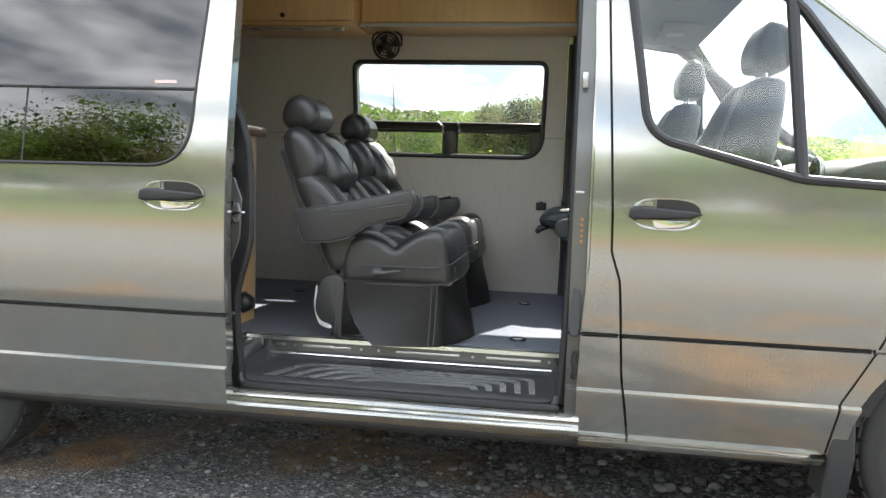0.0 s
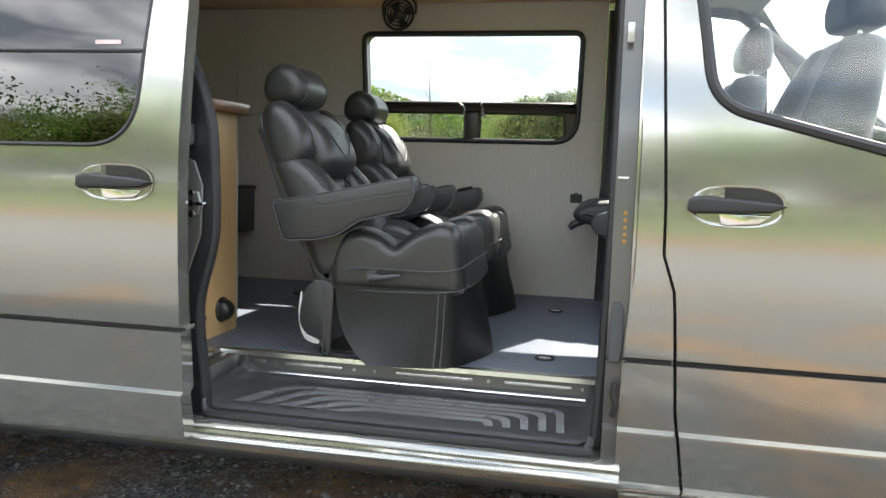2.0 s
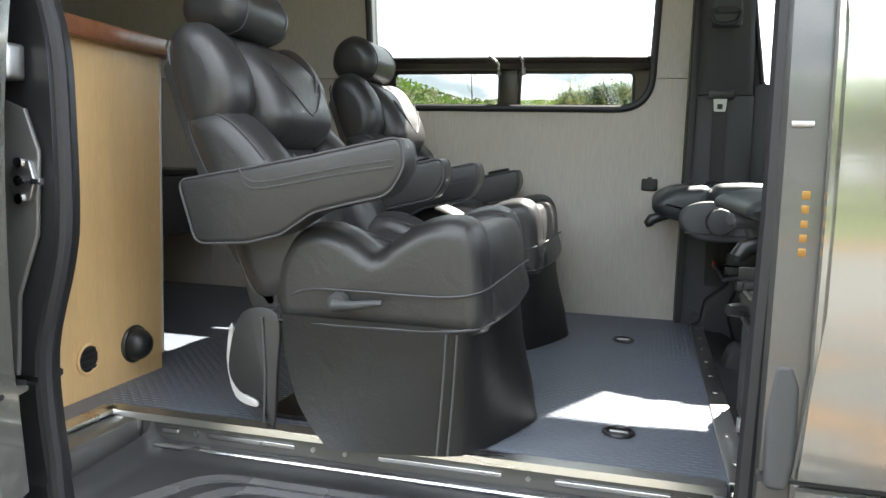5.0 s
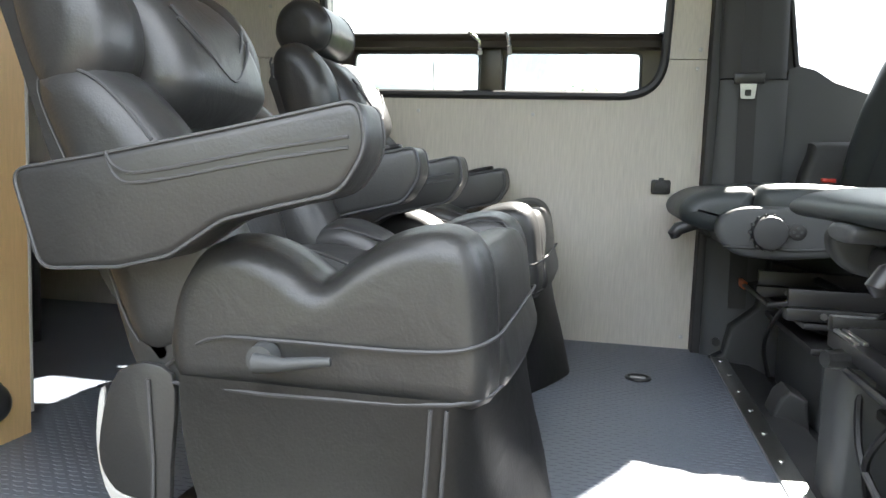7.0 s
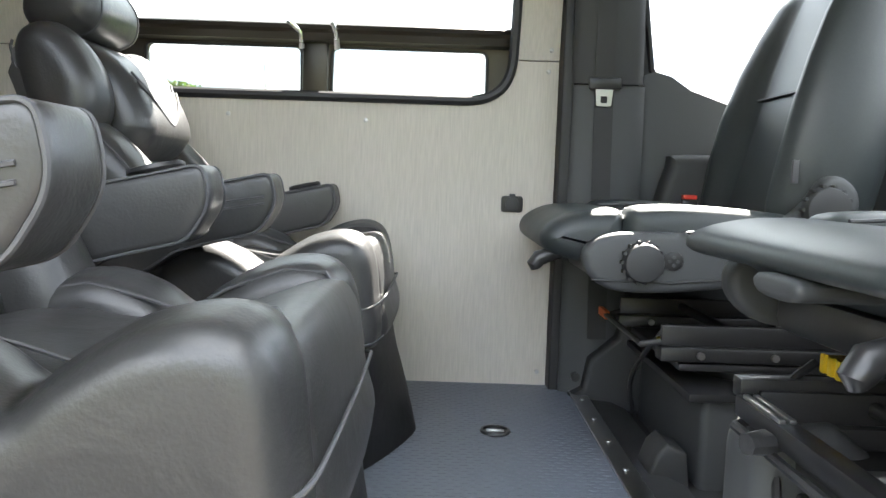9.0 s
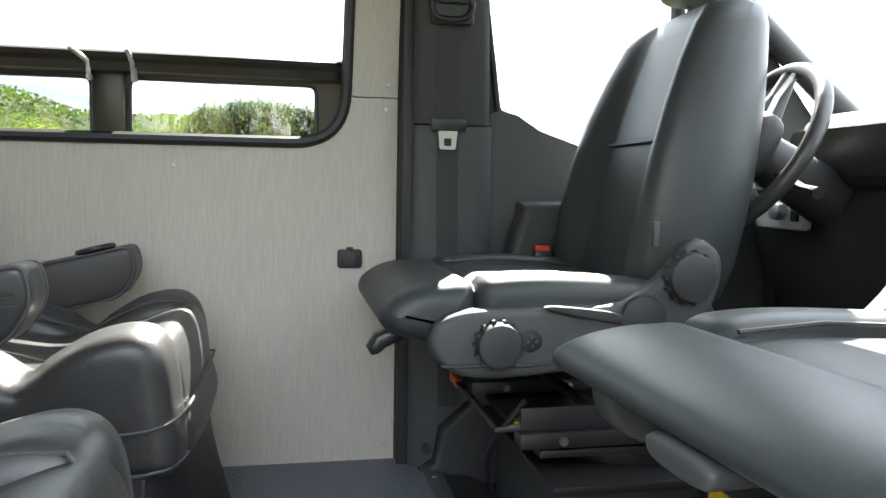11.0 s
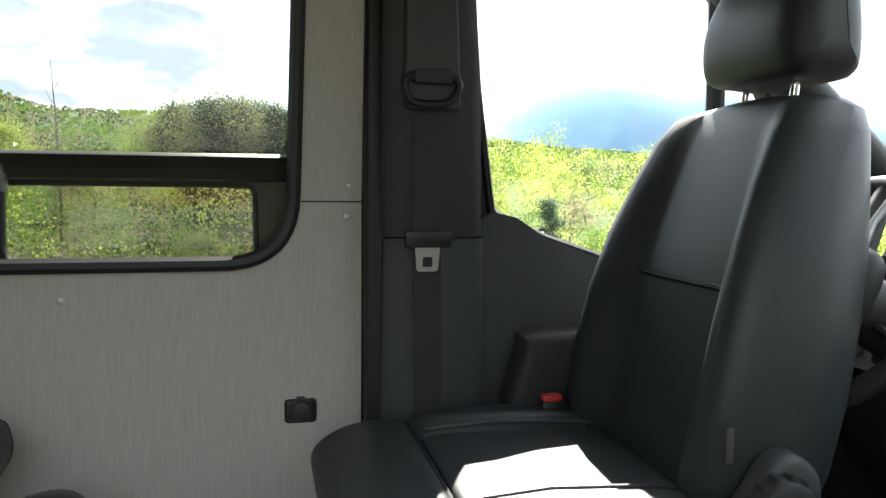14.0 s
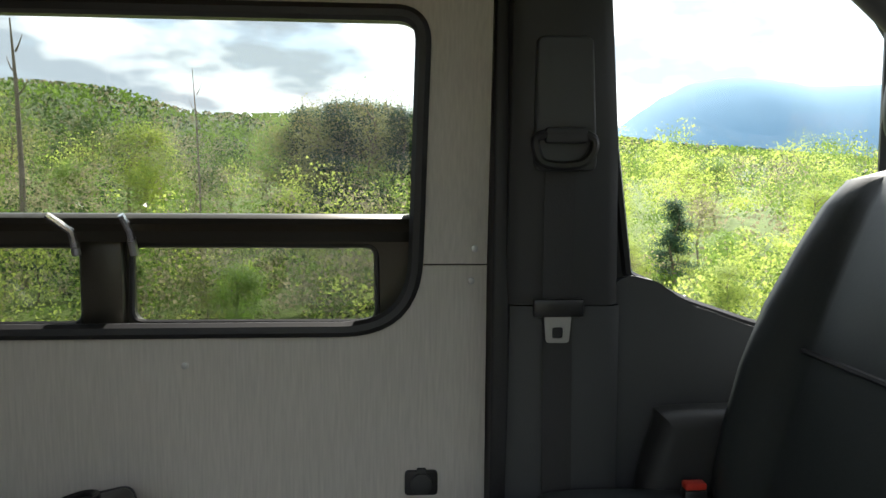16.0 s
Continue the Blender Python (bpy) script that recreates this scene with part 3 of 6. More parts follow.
WIN_D = rounded([Vector(p) for p in [(-0.02, 2.0), (-0.01, 1.467), (1.078, 1.469), (1.092, 2.0)]], [0.05, 0.13, 0.13, 0.05], 10)
SEAM = 1.584
low = [p for p in WIN_D if p.y < SEAM - 0.002]
upp = [p for p in WIN_D if p.y > SEAM + 0.002]
yin = lambda x, z: y_in(z)
WZ = (1.58, 1.75, 1.9)
lower = [Vector((-0.733, 0.70)), Vector((1.2, 0.70)), Vector((1.2, SEAM - 0.0015)), Vector((1.081, SEAM - 0.0015))] + low[::-1] + [Vector((-0.01, SEAM - 0.0015)), Vector((-0.733, SEAM - 0.0015))]
setting("wall_panel_lower", sheet(lower, [], yin, 0.012, WZ), PANEL, "grey beige woven wall panel below the window", "wall panel")
up_r = [p for p in upp if p.x > 0.5]
up_l = [p for p in upp if p.x <= 0.5]
upper = [Vector((-0.733, SEAM + 0.0015)), Vector((-0.01, SEAM + 0.0015))] + up_l[::-1] + up_r[::-1] + [Vector((1.081, SEAM + 0.0015)), Vector((1.2, SEAM + 0.0015)), Vector((1.2, 2.6)), Vector((-0.733, 2.6))]
setting("wall_panel_upper", sheet(upper, [], yin, 0.012, WZ), PANEL, "grey beige woven wall panel around the window", "wall panel")
for nm, z0, z1 in (("wall_panel_rear_lower", 0.70, SEAM - 0.0015), ("wall_panel_rear_upper", SEAM + 0.0015, 2.6)):
    setting(nm, sheet([Vector(p) for p in [(-2.5, z0), (-0.736, z0), (-0.736, z1), (-2.5, z1)]], [], yin, 0.012, WZ), PANEL, "grey beige woven wall panel", "wall panel")
setting("wall_driver", sheet([Vector(p) for p in [(-2.5, 0.47), (1.36, 0.47), (1.36, 2.6), (-2.5, 2.6)]], [inset(WIN_D, -0.012)], lambda x, z: y_in(z) + 0.022, 0.08, WZ), PAINT, "grey metallic driver side wall of the van", "van body")
setting("wall_rear", box(-2.56, -2.5, 0.05, 1.95, 0.5, 2.62), PANEL, "grey rear wall of the van", "wall")
setting("wall_passenger", box(-2.5, -0.06, 0.10, 0.14, 0.70, 2.6), PANEL, "grey passenger side wall panel", "wall")
setting("roof", box(-2.56, 1.85, 0.1, 1.95, 2.6, 2.66, 0.02), PAINT, "grey metallic van roof")
setting("ceiling", box(-2.5, 1.25, 0.12, 1.86, 2.56, 2.598), HEADLINER, "light grey van ceiling")
setting("wall_above_door", box(-0.06, 1.30, 0.12, 0.2, 2.40, 2.6), PAINT, "grey metal above the sliding door", "wall")
setting("ceiling_cab", pillow([Vector(p) for p in [(1.26, 2.11), (1.72, 2.10), (1.86, 2.06), (1.84, 2.14), (1.26, 2.18)]], 0.14, 1.83, 0.02), HEADLINER, "light grey cab headliner", "ceiling")
setting("wall_cab_top", box(1.25, 1.85, 0.13, 1.84, 2.16, 2.598), HEADLINER, "grey panel above the cab", "wall")

# screws on the wall panels
for x, z in ((1.173, 1.556), (1.178, 1.612), (1.176, 0.737), (0.686, 1.412), (0.314, 1.418), (-0.06, 1.42), (0.15, 2.06), (0.5, 2.06), (0.85, 2.06), (-0.6, 1.41), (-0.2, 1.75)):
    sc = thing("panel_screw", "small grey screw in the wall panel", "screw", pose(x, y_in(z), z), "wall panel screws")
    part("head", cyl((0, -0.004, 0), (0, 0.002, 0), 0.006, n=12, bev=0.001), STEEL, sc)

# window in the driver side wall
win = thing("window_1", "black framed van window with two sliding vents and clear glass", "window", kind="structure")
gy = lambda x, z: y_in(z) + 0.03
part("gasket", tube([(p.x, y_in(p.y) - 0.002, p.y) for p in inset(WIN_D, 0.004)], 0.014, 8, True), RUBBER, win, "black rubber gasket")
bm = bmesh.new()
loft(bm, [[(p.x, y_in(p.y) + 0.0, p.y) for p in inset(WIN_D, 0.006)], [(p.x, y_in(p.y) + 0.10, p.y) for p in inset(WIN_D, 0.002)]], True, False)
part("reveal", bm, GUNMETAL, win)
g = part("upper_pane", sheet([Vector(p) for p in [(-0.02, 1.66), (1.105, 1.66), (1.105, 2.0), (-0.02, 2.0)]], [], lambda x, z: y_in(z) + 0.065, 0.004, WZ), UPPER, win)
g.visible_shadow = False
VENT_R = rounded([Vector(p) for p in [(0.582, 1.476), (1.011, 1.475), (1.009, 1.612), (0.584, 1.613)]], 0.022, 5)
VENT_L = rounded([Vector(p) for p in [(0.07, 1.474), (0.50, 1.474), (0.50, 1.612), (0.07, 1.611)]], 0.022, 5)
part("vent_frame", sheet(inset([p for p in WIN_D if p.y < 1.63] + [Vector((1.105, 1.668)), Vector((-0.02, 1.668))], 0.002), [VENT_R, VENT_L], lambda x, z: y_in(z) + 0.06, 0.025), GUNMETAL, win, "gunmetal vent frame")
for vent in (VENT_L, VENT_R):
    v = part("vent_pane", sheet(inset(vent, -0.004), [], lambda x, z: y_in(z) + 0.07, 0.004), SMOKED, win)
    v.visible_shadow = False
    part("vent_seal", tube([(p.x, y_in(1.55) + 0.059, p.y) for p in vent], 0.005, 6, True), RUBBER, win)
part("rail", pillow([Vector(p) for p in [(y_in(1.65) + 0.02, 1.622), (y_in(1.65) + 0.075, 1.618), (y_in(1.65) + 0.075, 1.668), (y_in(1.65) + 0.022, 1.668), (y_in(1.65) + 0.014, 1.662), (y_in(1.65) + 0.02, 1.652), (y_in(1.65) + 0.012, 1.64)]], -0.015, 1.10, 0.001, "x", 1), GUNMETAL, win, "gunmetal track rail")
part("mullion", box(0.505, 0.575, y_in(1.55) + 0.035, y_in(1.55) + 0.07, 1.465, 1.63, 0.006), GUNMETAL, win)
for x0, dx in ((0.495, -0.02), (0.59, 0.0)):
    lt = part("vent_latch", tube([(x0 + 0.012, y_in(1.6) + 0.02, 1.60), (x0 + 0.01, y_in(1.6) + 0.006, 1.64), (x0 + dx * 1.2, y_in(1.6) - 0.006, 1.668)], [0.008, 0.007, 0.006], 8), ALU, win, "bright metal vent latch")

# driver side pillar with its belt
trim = thing("pillar_trim", "charcoal plastic pillar trim beside the driver seat", "pillar trim", kind="structure")
part("rear_flange", pillow([Vector(p) for p in [(1.203, 0.70), (1.232, 0.70), (1.235, 1.5), (1.228, 2.1), (1.205, 2.1)]], 1.835, 1.95, 0.006), RUBBER, trim)
lowp = bmesh.new()
loft(lowp, [[(1.226, 1.90, z), (1.228, 1.845 - b, z), (1.245, 1.832 - b, z), (1.40, 1.826 - b, z), (1.422, 1.838 - b, z), (1.427, 1.92, z)] for z, b in ((0.70, 0.02), (0.9, 0.015), (1.2, 0.008), (1.519, 0.0))], False, False)
part("lower_cover", lowp, PLASTIC_MID, trim)
upb = bmesh.new()
loft(upb, [[(1.226, y + 0.07, z), (1.228, y + 0.012, z), (1.245, y, z), (1.395 - e, y - 0.006, z), (1.416 - e, y + 0.008, z), (1.42 - e, y + 0.07, z)] for z, y, e in ((1.522, 1.826, 0.0), (1.8, 1.80, 0.012), (2.0, 1.785, 0.03), (2.16, 1.77, 0.05))], False, False)
part("upper_cover", upb, PLASTIC, trim)
part("foot_cover", pillow([Vector(p) for p in [(1.235, 0.665), (1.50, 0.655), (1.50, 0.98), (1.40, 1.0), (1.37, 0.86), (1.30, 0.80), (1.285, 0.72), (1.25, 0.70)]], 1.77, 1.90, 0.015), PLASTIC, trim)
part("foot_bolt", cyl((1.27, 1.80, 0.745), (1.27, 1.835, 0.745), 0.012, n=12), BLACK, trim)
belt = thing("seat_belt", "black seat belt with a metal tongue hanging at the pillar", "seat belt")
wb = bmesh.new()
path_b = [(1.303, 1.792, 1.86), (1.306, 1.790, 1.78), (1.308, 1.806, 1.60), (1.31, 1.812, 1.49), (1.315, 1.815, 1.2), (1.32, 1.80, 0.85)]
loft(wb, [[(x - 0.025, y, z), (x + 0.025, y, z), (x + 0.025, y + 0.002, z), (x - 0.025, y + 0.002, z)] for x, y, z in path_b])
part("webbing", wb, make_mat("belt_webbing", (0.035, 0.035, 0.036), 0.7, 0, 0.1, 10, 300, 0.2), belt)
part("height_slider", pillow(rounded([Vector(p) for p in [(1.262, 1.745), (1.362, 1.745), (1.352, 1.955), (1.262, 1.955)]], 0.014, 4), 1.776, 1.80, 0.005), PLASTIC_MID, belt, "grey height adjuster cover")
part("loop", tube(smooth_loop([(1.268, 1.768, 1.80), (1.345, 1.768, 1.80), (1.352, 1.77, 1.775), (1.33, 1.77, 1.755), (1.278, 1.77, 1.755), (1.262, 1.77, 1.775)], 4), 0.008, 8, True), BLACK, belt)
part("loop_bar", box(1.275, 1.342, 1.76, 1.778, 1.788, 1.812, 0.004), PLASTIC, belt)
tg = part("tongue_cover", box(1.268, 1.352, 1.798, 1.812, 1.505, 1.535, 0.004), BLACK, belt)
part("tongue", sheet(rounded([Vector(p) for p in [(1.29, 1.462), (1.328, 1.462), (1.332, 1.508), (1.286, 1.508)]], 0.006, 3), [rounded([Vector(p) for p in [(1.3, 1.47), (1.318, 1.47), (1.318, 1.488), (1.3, 1.488)]], 0.003, 2)], lambda x, z: 1.803, 0.003), STEEL, tg, "steel belt tongue")

# power socket
sk = thing("power_socket", "black twelve volt socket in the wall panel", "socket", pose(1.088, y_in(1.2), 1.199))
part("plate", pillow(rounded([Vector(p) for p in [(-0.029, -0.022), (0.029, -0.022), (0.029, 0.022), (-0.029, 0.022)]], 0.008, 4), -0.008, 0.004, 0.003), BLACK, sk)
part("cap", cyl((0.0, -0.014, 0.0), (0.0, -0.006, 0.0), 0.019, n=20, bev=0.002), PLASTIC, sk)
part("tab", box(-0.008, 0.008, -0.012, -0.004, 0.018, 0.028, 0.002), PLASTIC, sk)

# driver door seen from within
ddoor = thing("door_front_driver", "closed driver door with charcoal plastic trim and clear window", "van door", kind="structure")
WIN_DD = rounded([Vector(p) for p in [(1.375, 2.085), (1.405, 1.85), (1.452, 1.565), (1.56, 1.515), (1.68, 1.475), (1.96, 1.41), (2.25, 1.38), (2.23, 1.52), (1.95, 1.93), (1.86, 2.045), (1.6, 2.085)]], [0.03, 0.1, 0.02, 0.12, 0.2, 0.2, 0.05, 0.05, 0.1, 0.06, 0.2], 6)
yd = lambda x, z: 1.885 - (0.10 * (z - 1.5) if z > 1.5 else 0)
part("door_frame", sheet([Vector(p) for p in [(1.345, 1.50), (2.35, 1.34), (2.33, 1.58), (1.97, 1.99), (1.86, 2.15), (1.335, 2.15)]], [WIN_DD], lambda x, z: yd(x, z) + 0.012, 0.05, WZ), PLASTIC, ddoor)
part("door_panel", sheet(rounded([Vector(p) for p in [(1.428, 0.72), (2.3, 0.72), (2.32, 1.385), (2.0, 1.40), (1.68, 1.472), (1.56, 1.515), (1.50, 1.555), (1.455, 1.565), (1.428, 1.555)]], [0, 0, 0, 0.1, 0.2, 0.1, 0.05, 0.01, 0.01], 5), [], lambda x, z: 1.875, 0.05), PLASTIC_MID, ddoor)
part("door_skin", sheet([Vector(p) for p in [(1.36, 0.47), (2.35, 0.47), (2.36, 1.36), (1.36, 1.5)]], [], lambda x, z: 1.94, 0.02), PAINT, ddoor)
part("armrest", pillow(smooth_loop([Vector(p) for p in [(1.47, 1.14), (1.485, 1.31), (1.54, 1.345), (1.95, 1.33), (2.0, 1.25), (1.7, 1.13)]], 4), 1.78, 1.86, 0.025), PLASTIC, ddoor)
part("lock_pin", cyl((1.562, 1.905, 1.49), (1.562, 1.905, 1.525), 0.005, n=10, bev=0.001), BLACK, ddoor)
part("window_divider", tube([(1.96, yd(0, 1.4) + 0.03, 1.39), (1.93, yd(0, 1.7) + 0.03, 1.7), (1.905, yd(0, 2.03) + 0.03, 2.04)], 0.019, 8), RUBBER, ddoor)
part("window_seal", tube([(p.x, yd(0, p.y) + 0.012, p.y) for p in WIN_DD], 0.009, 6, True), RUBBER, ddoor)
dg = part("glass", sheet(inset(WIN_DD, -0.004), [], lambda x, z: yd(x, z) + 0.045, 0.004, WZ), CLEAR, ddoor)
dg.visible_shadow = False
mir = thing("wing_mirror", "grey and black wing mirror outside the driver door", "wing mirror", pose(2.12, 2.0, 1.40))
part("housing", pillow(smooth_loop([Vector(p) for p in [(-0.02, 0.0), (0.12, 0.02), (0.13, 0.3), (0.0, 0.33), (-0.03, 0.2)]], 4), 0.03, 0.25, 0.04), PLASTIC_MID, mir)
part("arm", box(0.0, 0.1, -0.06, 0.08, 0.0, 0.06, 0.015), BLACK, mir)

for nm, y in (("wall_kick_driver", 1.83), ("wall_kick_passenger", 0.08)):
    setting(nm, box(2.2 if y > 1 else 2.3, 2.8, y, y + 0.07, 0.45, 1.37), PLASTIC, "black footwell side panel", "wall")
setting("wall_firewall", box(2.7, 2.76, 0.1, 1.9, 0.45, 1.36), PLASTIC, "black footwell bulkhead", "wall")
setting("door_trim_passenger", sheet([Vector(p) for p in [(1.40, 0.62), (2.3, 0.62), (2.3, 1.355), (1.95, 1.385), (1.5, 1.485), (1.43, 1.485)]], [], lambda x, z: 0.085, 0.04), PLASTIC, "charcoal inner trim of the passenger door", "door trim")

# cab: windscreen, pillars and nose
for nm, y in (("wall_a_pillar_passenger", 0.10), ("wall_a_pillar_driver", 1.86)):
    setting(nm, tube([(2.72, y, 1.34), (2.3, y, 1.675), (1.99, y + (0.02 if y < 1 else -0.02), 1.925), (1.74, y + (0.05 if y < 1 else -0.05), 2.11)], [0.05, 0.045, 0.045, 0.05] if y < 1 else [0.04, 0.032, 0.028, 0.028], 10), PAINT if y < 1 else PLASTIC_MID, "sloping windscreen pillar of the van", "van body")
ws = bmesh.new()
loft(ws, [[(2.72 + 0.16 * math.sin(math.pi * k / 8), 0.1 + 1.76 * k / 8, 1.34) for k in range(9)], [(1.76 + 0.1 * math.sin(math.pi * k / 8), 0.15 + 1.66 * k / 8, 2.12) for k in range(9)]], False, False)
ws_ob = setting("window_windscreen", ws, CLEAR, "clear sloping windscreen", "windscreen")
ws_ob.visible_shadow = False
setting("hood", pillow(smooth_loop([Vector(p) for p in [(2.6, 1.34), (2.9, 1.30), (3.3, 1.1), (3.45, 0.85), (3.4, 0.45), (2.75, 0.42), (2.72, 0.9)]], 4), 0.10, 1.86, 0.08), PAINT, "grey metallic van bonnet", "bonnet")


# ---- second row: leather captain chairs ----
def P2(*pts):
    return [Vector(p) for p in pts]


def captain_chair(m, arms):
    ch = thing("captain_chair", "black leather captain chair with piped seams, winged backrest and two armrests", "chair", m, "captain chairs")
    # cushion
    bol = smooth_loop(P2((-0.185, 0.235), (-0.20, 0.33), (-0.165, 0.405), (-0.10, 0.425), (-0.04, 0.408), (0.01, 0.378), (0.05, 0.405), (0.11, 0.44), (0.175, 0.45), (0.212, 0.42), (0.226, 0.34), (0.224, 0.235), (0.10, 0.228), (-0.08, 0.228)), 5)
    mid = smooth_loop(P2((-0.20, 0.24), (-0.21, 0.36), (-0.12, 0.385), (0.0, 0.375), (0.10, 0.40), (0.19, 0.43), (0.222, 0.405), (0.236, 0.33), (0.232, 0.24), (0.0, 0.235)), 6)
    cu = part("cushion", pillow(mid, -0.21, 0.21, 0.03, bulge=0.006, steps=4), LEATHER, ch)
    for a, b in ((-0.268, -0.12), (0.12, 0.268)):
        part("cushion_bolster", pillow(bol, a, b, 0.038, bulge=0.006, steps=6), LEATHER, ch)
    for s in (-1, 1):
        part("piping", tube([(-0.20, s * 0.258, 0.232), (-0.05, s * 0.270, 0.232), (0.12, s * 0.270, 0.236), (0.190, s * 0.269, 0.242), (0.218, s * 0.256, 0.245), (0.234, s * 0.228, 0.248), (0.242, s * 0.18, 0.25), (0.244, 0, 0.25)], 0.003, 6), PIPING, cu)
        part("piping", tube(smooth_loop([(-0.205, s * 0.25, 0.25), (-0.13, s * 0.270, 0.298), (-0.03, s * 0.2745, 0.304), (0.12, s * 0.2745, 0.304), (0.185, s * 0.273, 0.308), (0.216, s * 0.262, 0.314), (0.236, s * 0.232, 0.321), (0.243, s * 0.18, 0.327), (0.246, 0, 0.33)], 4, False), 0.0027, 6), PIPING, cu)
        part("seam", tube([(x, s * 0.135, z) for x, z in ((-0.18, 0.40), (-0.1, 0.417), (-0.03, 0.40), (0.02, 0.385), (0.07, 0.415), (0.14, 0.441), (0.19, 0.44), (0.218, 0.40), (0.224, 0.36))], 0.0026, 6), PIPING, cu)
    # skirt of loose panels
    def skirt_loop(z, k):
        top = ((-0.175, -0.266), (0.06, -0.271), (0.185, -0.264), (0.225, -0.2), (0.238, -0.06), (0.238, 0.06), (0.225, 0.2), (0.185, 0.264), (0.06, 0.271), (-0.175, 0.266))
        bot = ((-0.045, -0.318), (0.06, -0.308), (0.175, -0.285), (0.235, -0.225), (0.295, -0.05), (0.295, 0.05), (0.235, 0.225), (0.175, 0.285), (0.06, 0.308), (-0.045, 0.318))
        out = []
        for i, ((a, b), (c, d)) in enumerate(zip(top, bot)):
            w = 0.010 * math.sin(i * 2.3 + k * 4) * k * (1 - 0.4 * k)
            out.append((a + (c - a) * (k ** 3 if i in (0, 9) else k) + w, b + (d - b) * k * k + w, z))
        return smooth_loop(out, 3, False)
    sk = bmesh.new()
    loft(sk, [skirt_loop(0.246 - 0.244 * k, k) for k in (0, 0.12, 0.3, 0.5, 0.7, 0.85, 1.0)], False, False)
    bmesh.ops.solidify(sk, geom=sk.faces[:], thickness=0.004)
    part("skirt", sk, LEATHER, ch, "loose black leather skirt", smooth=60)
    for s in (-1, 1):
        part("piping", tube([(0.185 - 0.001 * k, s * (0.268 + 0.022 * (k / 6) ** 2), 0.234 - 0.038 * k) for k in range(7)], 0.003, 6), PIPING, cu)
        part("piping", tube([(0.165 - 0.001 * k, s * (0.271 + 0.024 * (k / 6) ** 2), 0.234 - 0.038 * k) for k in range(7)], 0.003, 6), PIPING, cu)
        fl = part("rear_flap", pillow(smooth_loop(P2((-0.270, 0.240), (-0.190, 0.243), (-0.190, 0.12), (-0.198, 0.005), (-0.225, 0.06), (-0.275, 0.075), (-0.30, 0.13)), 4), -0.262 if s < 0 else 0.252, -0.250 if s < 0 else 0.264, 0.003, steps=2), LEATHER, ch)
        part("lining", pillow(smooth_loop(P2((-0.300, 0.20), (-0.292, 0.21), (-0.290, 0.12), (-0.27, 0.075), (-0.235, 0.058), (-0.24, 0.045), (-0.284, 0.062), (-0.304, 0.13)), 4), s * 0.256 - 0.004, s * 0.256 + 0.003, 0.0015, steps=2), LINING, fl, "frayed white lining")
        part("piping", tube([(-0.222, s * 0.266, 0.235), (-0.214, s * 0.266, 0.12), (-0.216, s * 0.266, 0.02)], 0.003, 6), PIPING, fl)
    part("pedestal", box(-0.15, 0.12, -0.17, 0.17, 0.0, 0.235, 0.015), BLACK, ch)
    part("floor_plate", box(-0.26, 0.16, -0.19, 0.19, 0.0, 0.012, 0.004), BLACK, ch)
    # backrest
    core = smooth_loop(P2((-0.205, 0.215), (-0.325, 0.45), (-0.445, 0.73), (-0.455, 0.79), (-0.42, 0.825), (-0.375, 0.79), (-0.30, 0.60), (-0.21, 0.38), (-0.15, 0.22)), 5)
    bk = part("backrest", pillow(core, -0.248, 0.248, 0.05, steps=5), LEATHER, ch)
    part("back_shell", pillow(smooth_loop(P2((-0.21, 0.235), (-0.33, 0.45), (-0.452, 0.72), (-0.445, 0.78), (-0.41, 0.70), (-0.30, 0.42), (-0.17, 0.25)), 4), -0.25, 0.25, 0.03), LEATHER, ch)
    loz = smooth_loop(P2((-0.255, 0.27), (-0.335, 0.45), (-0.41, 0.61), (-0.37, 0.655), (-0.30, 0.64), (-0.215, 0.56), (-0.145, 0.455), (-0.115, 0.36), (-0.16, 0.28)), 5)
    upz = smooth_loop(P2((-0.405, 0.605), (-0.452, 0.72), (-0.45, 0.80), (-0.405, 0.828), (-0.35, 0.80), (-0.305, 0.73), (-0.30, 0.655), (-0.34, 0.605)), 5)
    for a, b in ((-0.262, -0.115), (0.115, 0.262)):
        part("lower_bolster", pillow(loz, a, b, 0.05, bulge=0.004, steps=6), LEATHER, ch)
        part("upper_bolster", pillow(upz, a + 0.004, b - 0.004, 0.05, bulge=0.004, steps=6), LEATHER, ch)
        side = a if a < 0 else b
        part("piping", tube(edge_loop(loz, side + (0.014 if a < 0 else -0.014), 0.014)[0:26], 0.0027, 6), PIPING, bk)
        part("piping", tube(edge_loop(core, -0.235 if a < 0 else 0.235, 0.004)[0:16], 0.0027, 6), PIPING, bk)
    cen = smooth_loop(P2((-0.36, 0.57), (-0.41, 0.78), (-0.36, 0.805), (-0.29, 0.755), (-0.245, 0.68), (-0.24, 0.625), (-0.29, 0.575)), 6)
    part("upper_pad", pillow(cen, -0.15, 0.15, 0.055, steps=6), LEATHER, ch)
    for k, (dz, dx) in enumerate(((0.0, -0.004), (0.018, -0.016))):
        part("seam", tube(smooth_loop([(-0.268 + dx, -0.11, 0.735 + dz), (-0.248 + dx, -0.07, 0.70 + dz), (-0.234 + dx, 0.0, 0.655 + dz), (-0.248 + dx, 0.07, 0.70 + dz), (-0.268 + dx, 0.11, 0.735 + dz)], 5, False), 0.0028, 6), PIPING, bk)
    low = smooth_loop(P2((-0.31, 0.30), (-0.37, 0.55), (-0.31, 0.585), (-0.265, 0.555), (-0.205, 0.44), (-0.185, 0.35), (-0.21, 0.29)), 5)
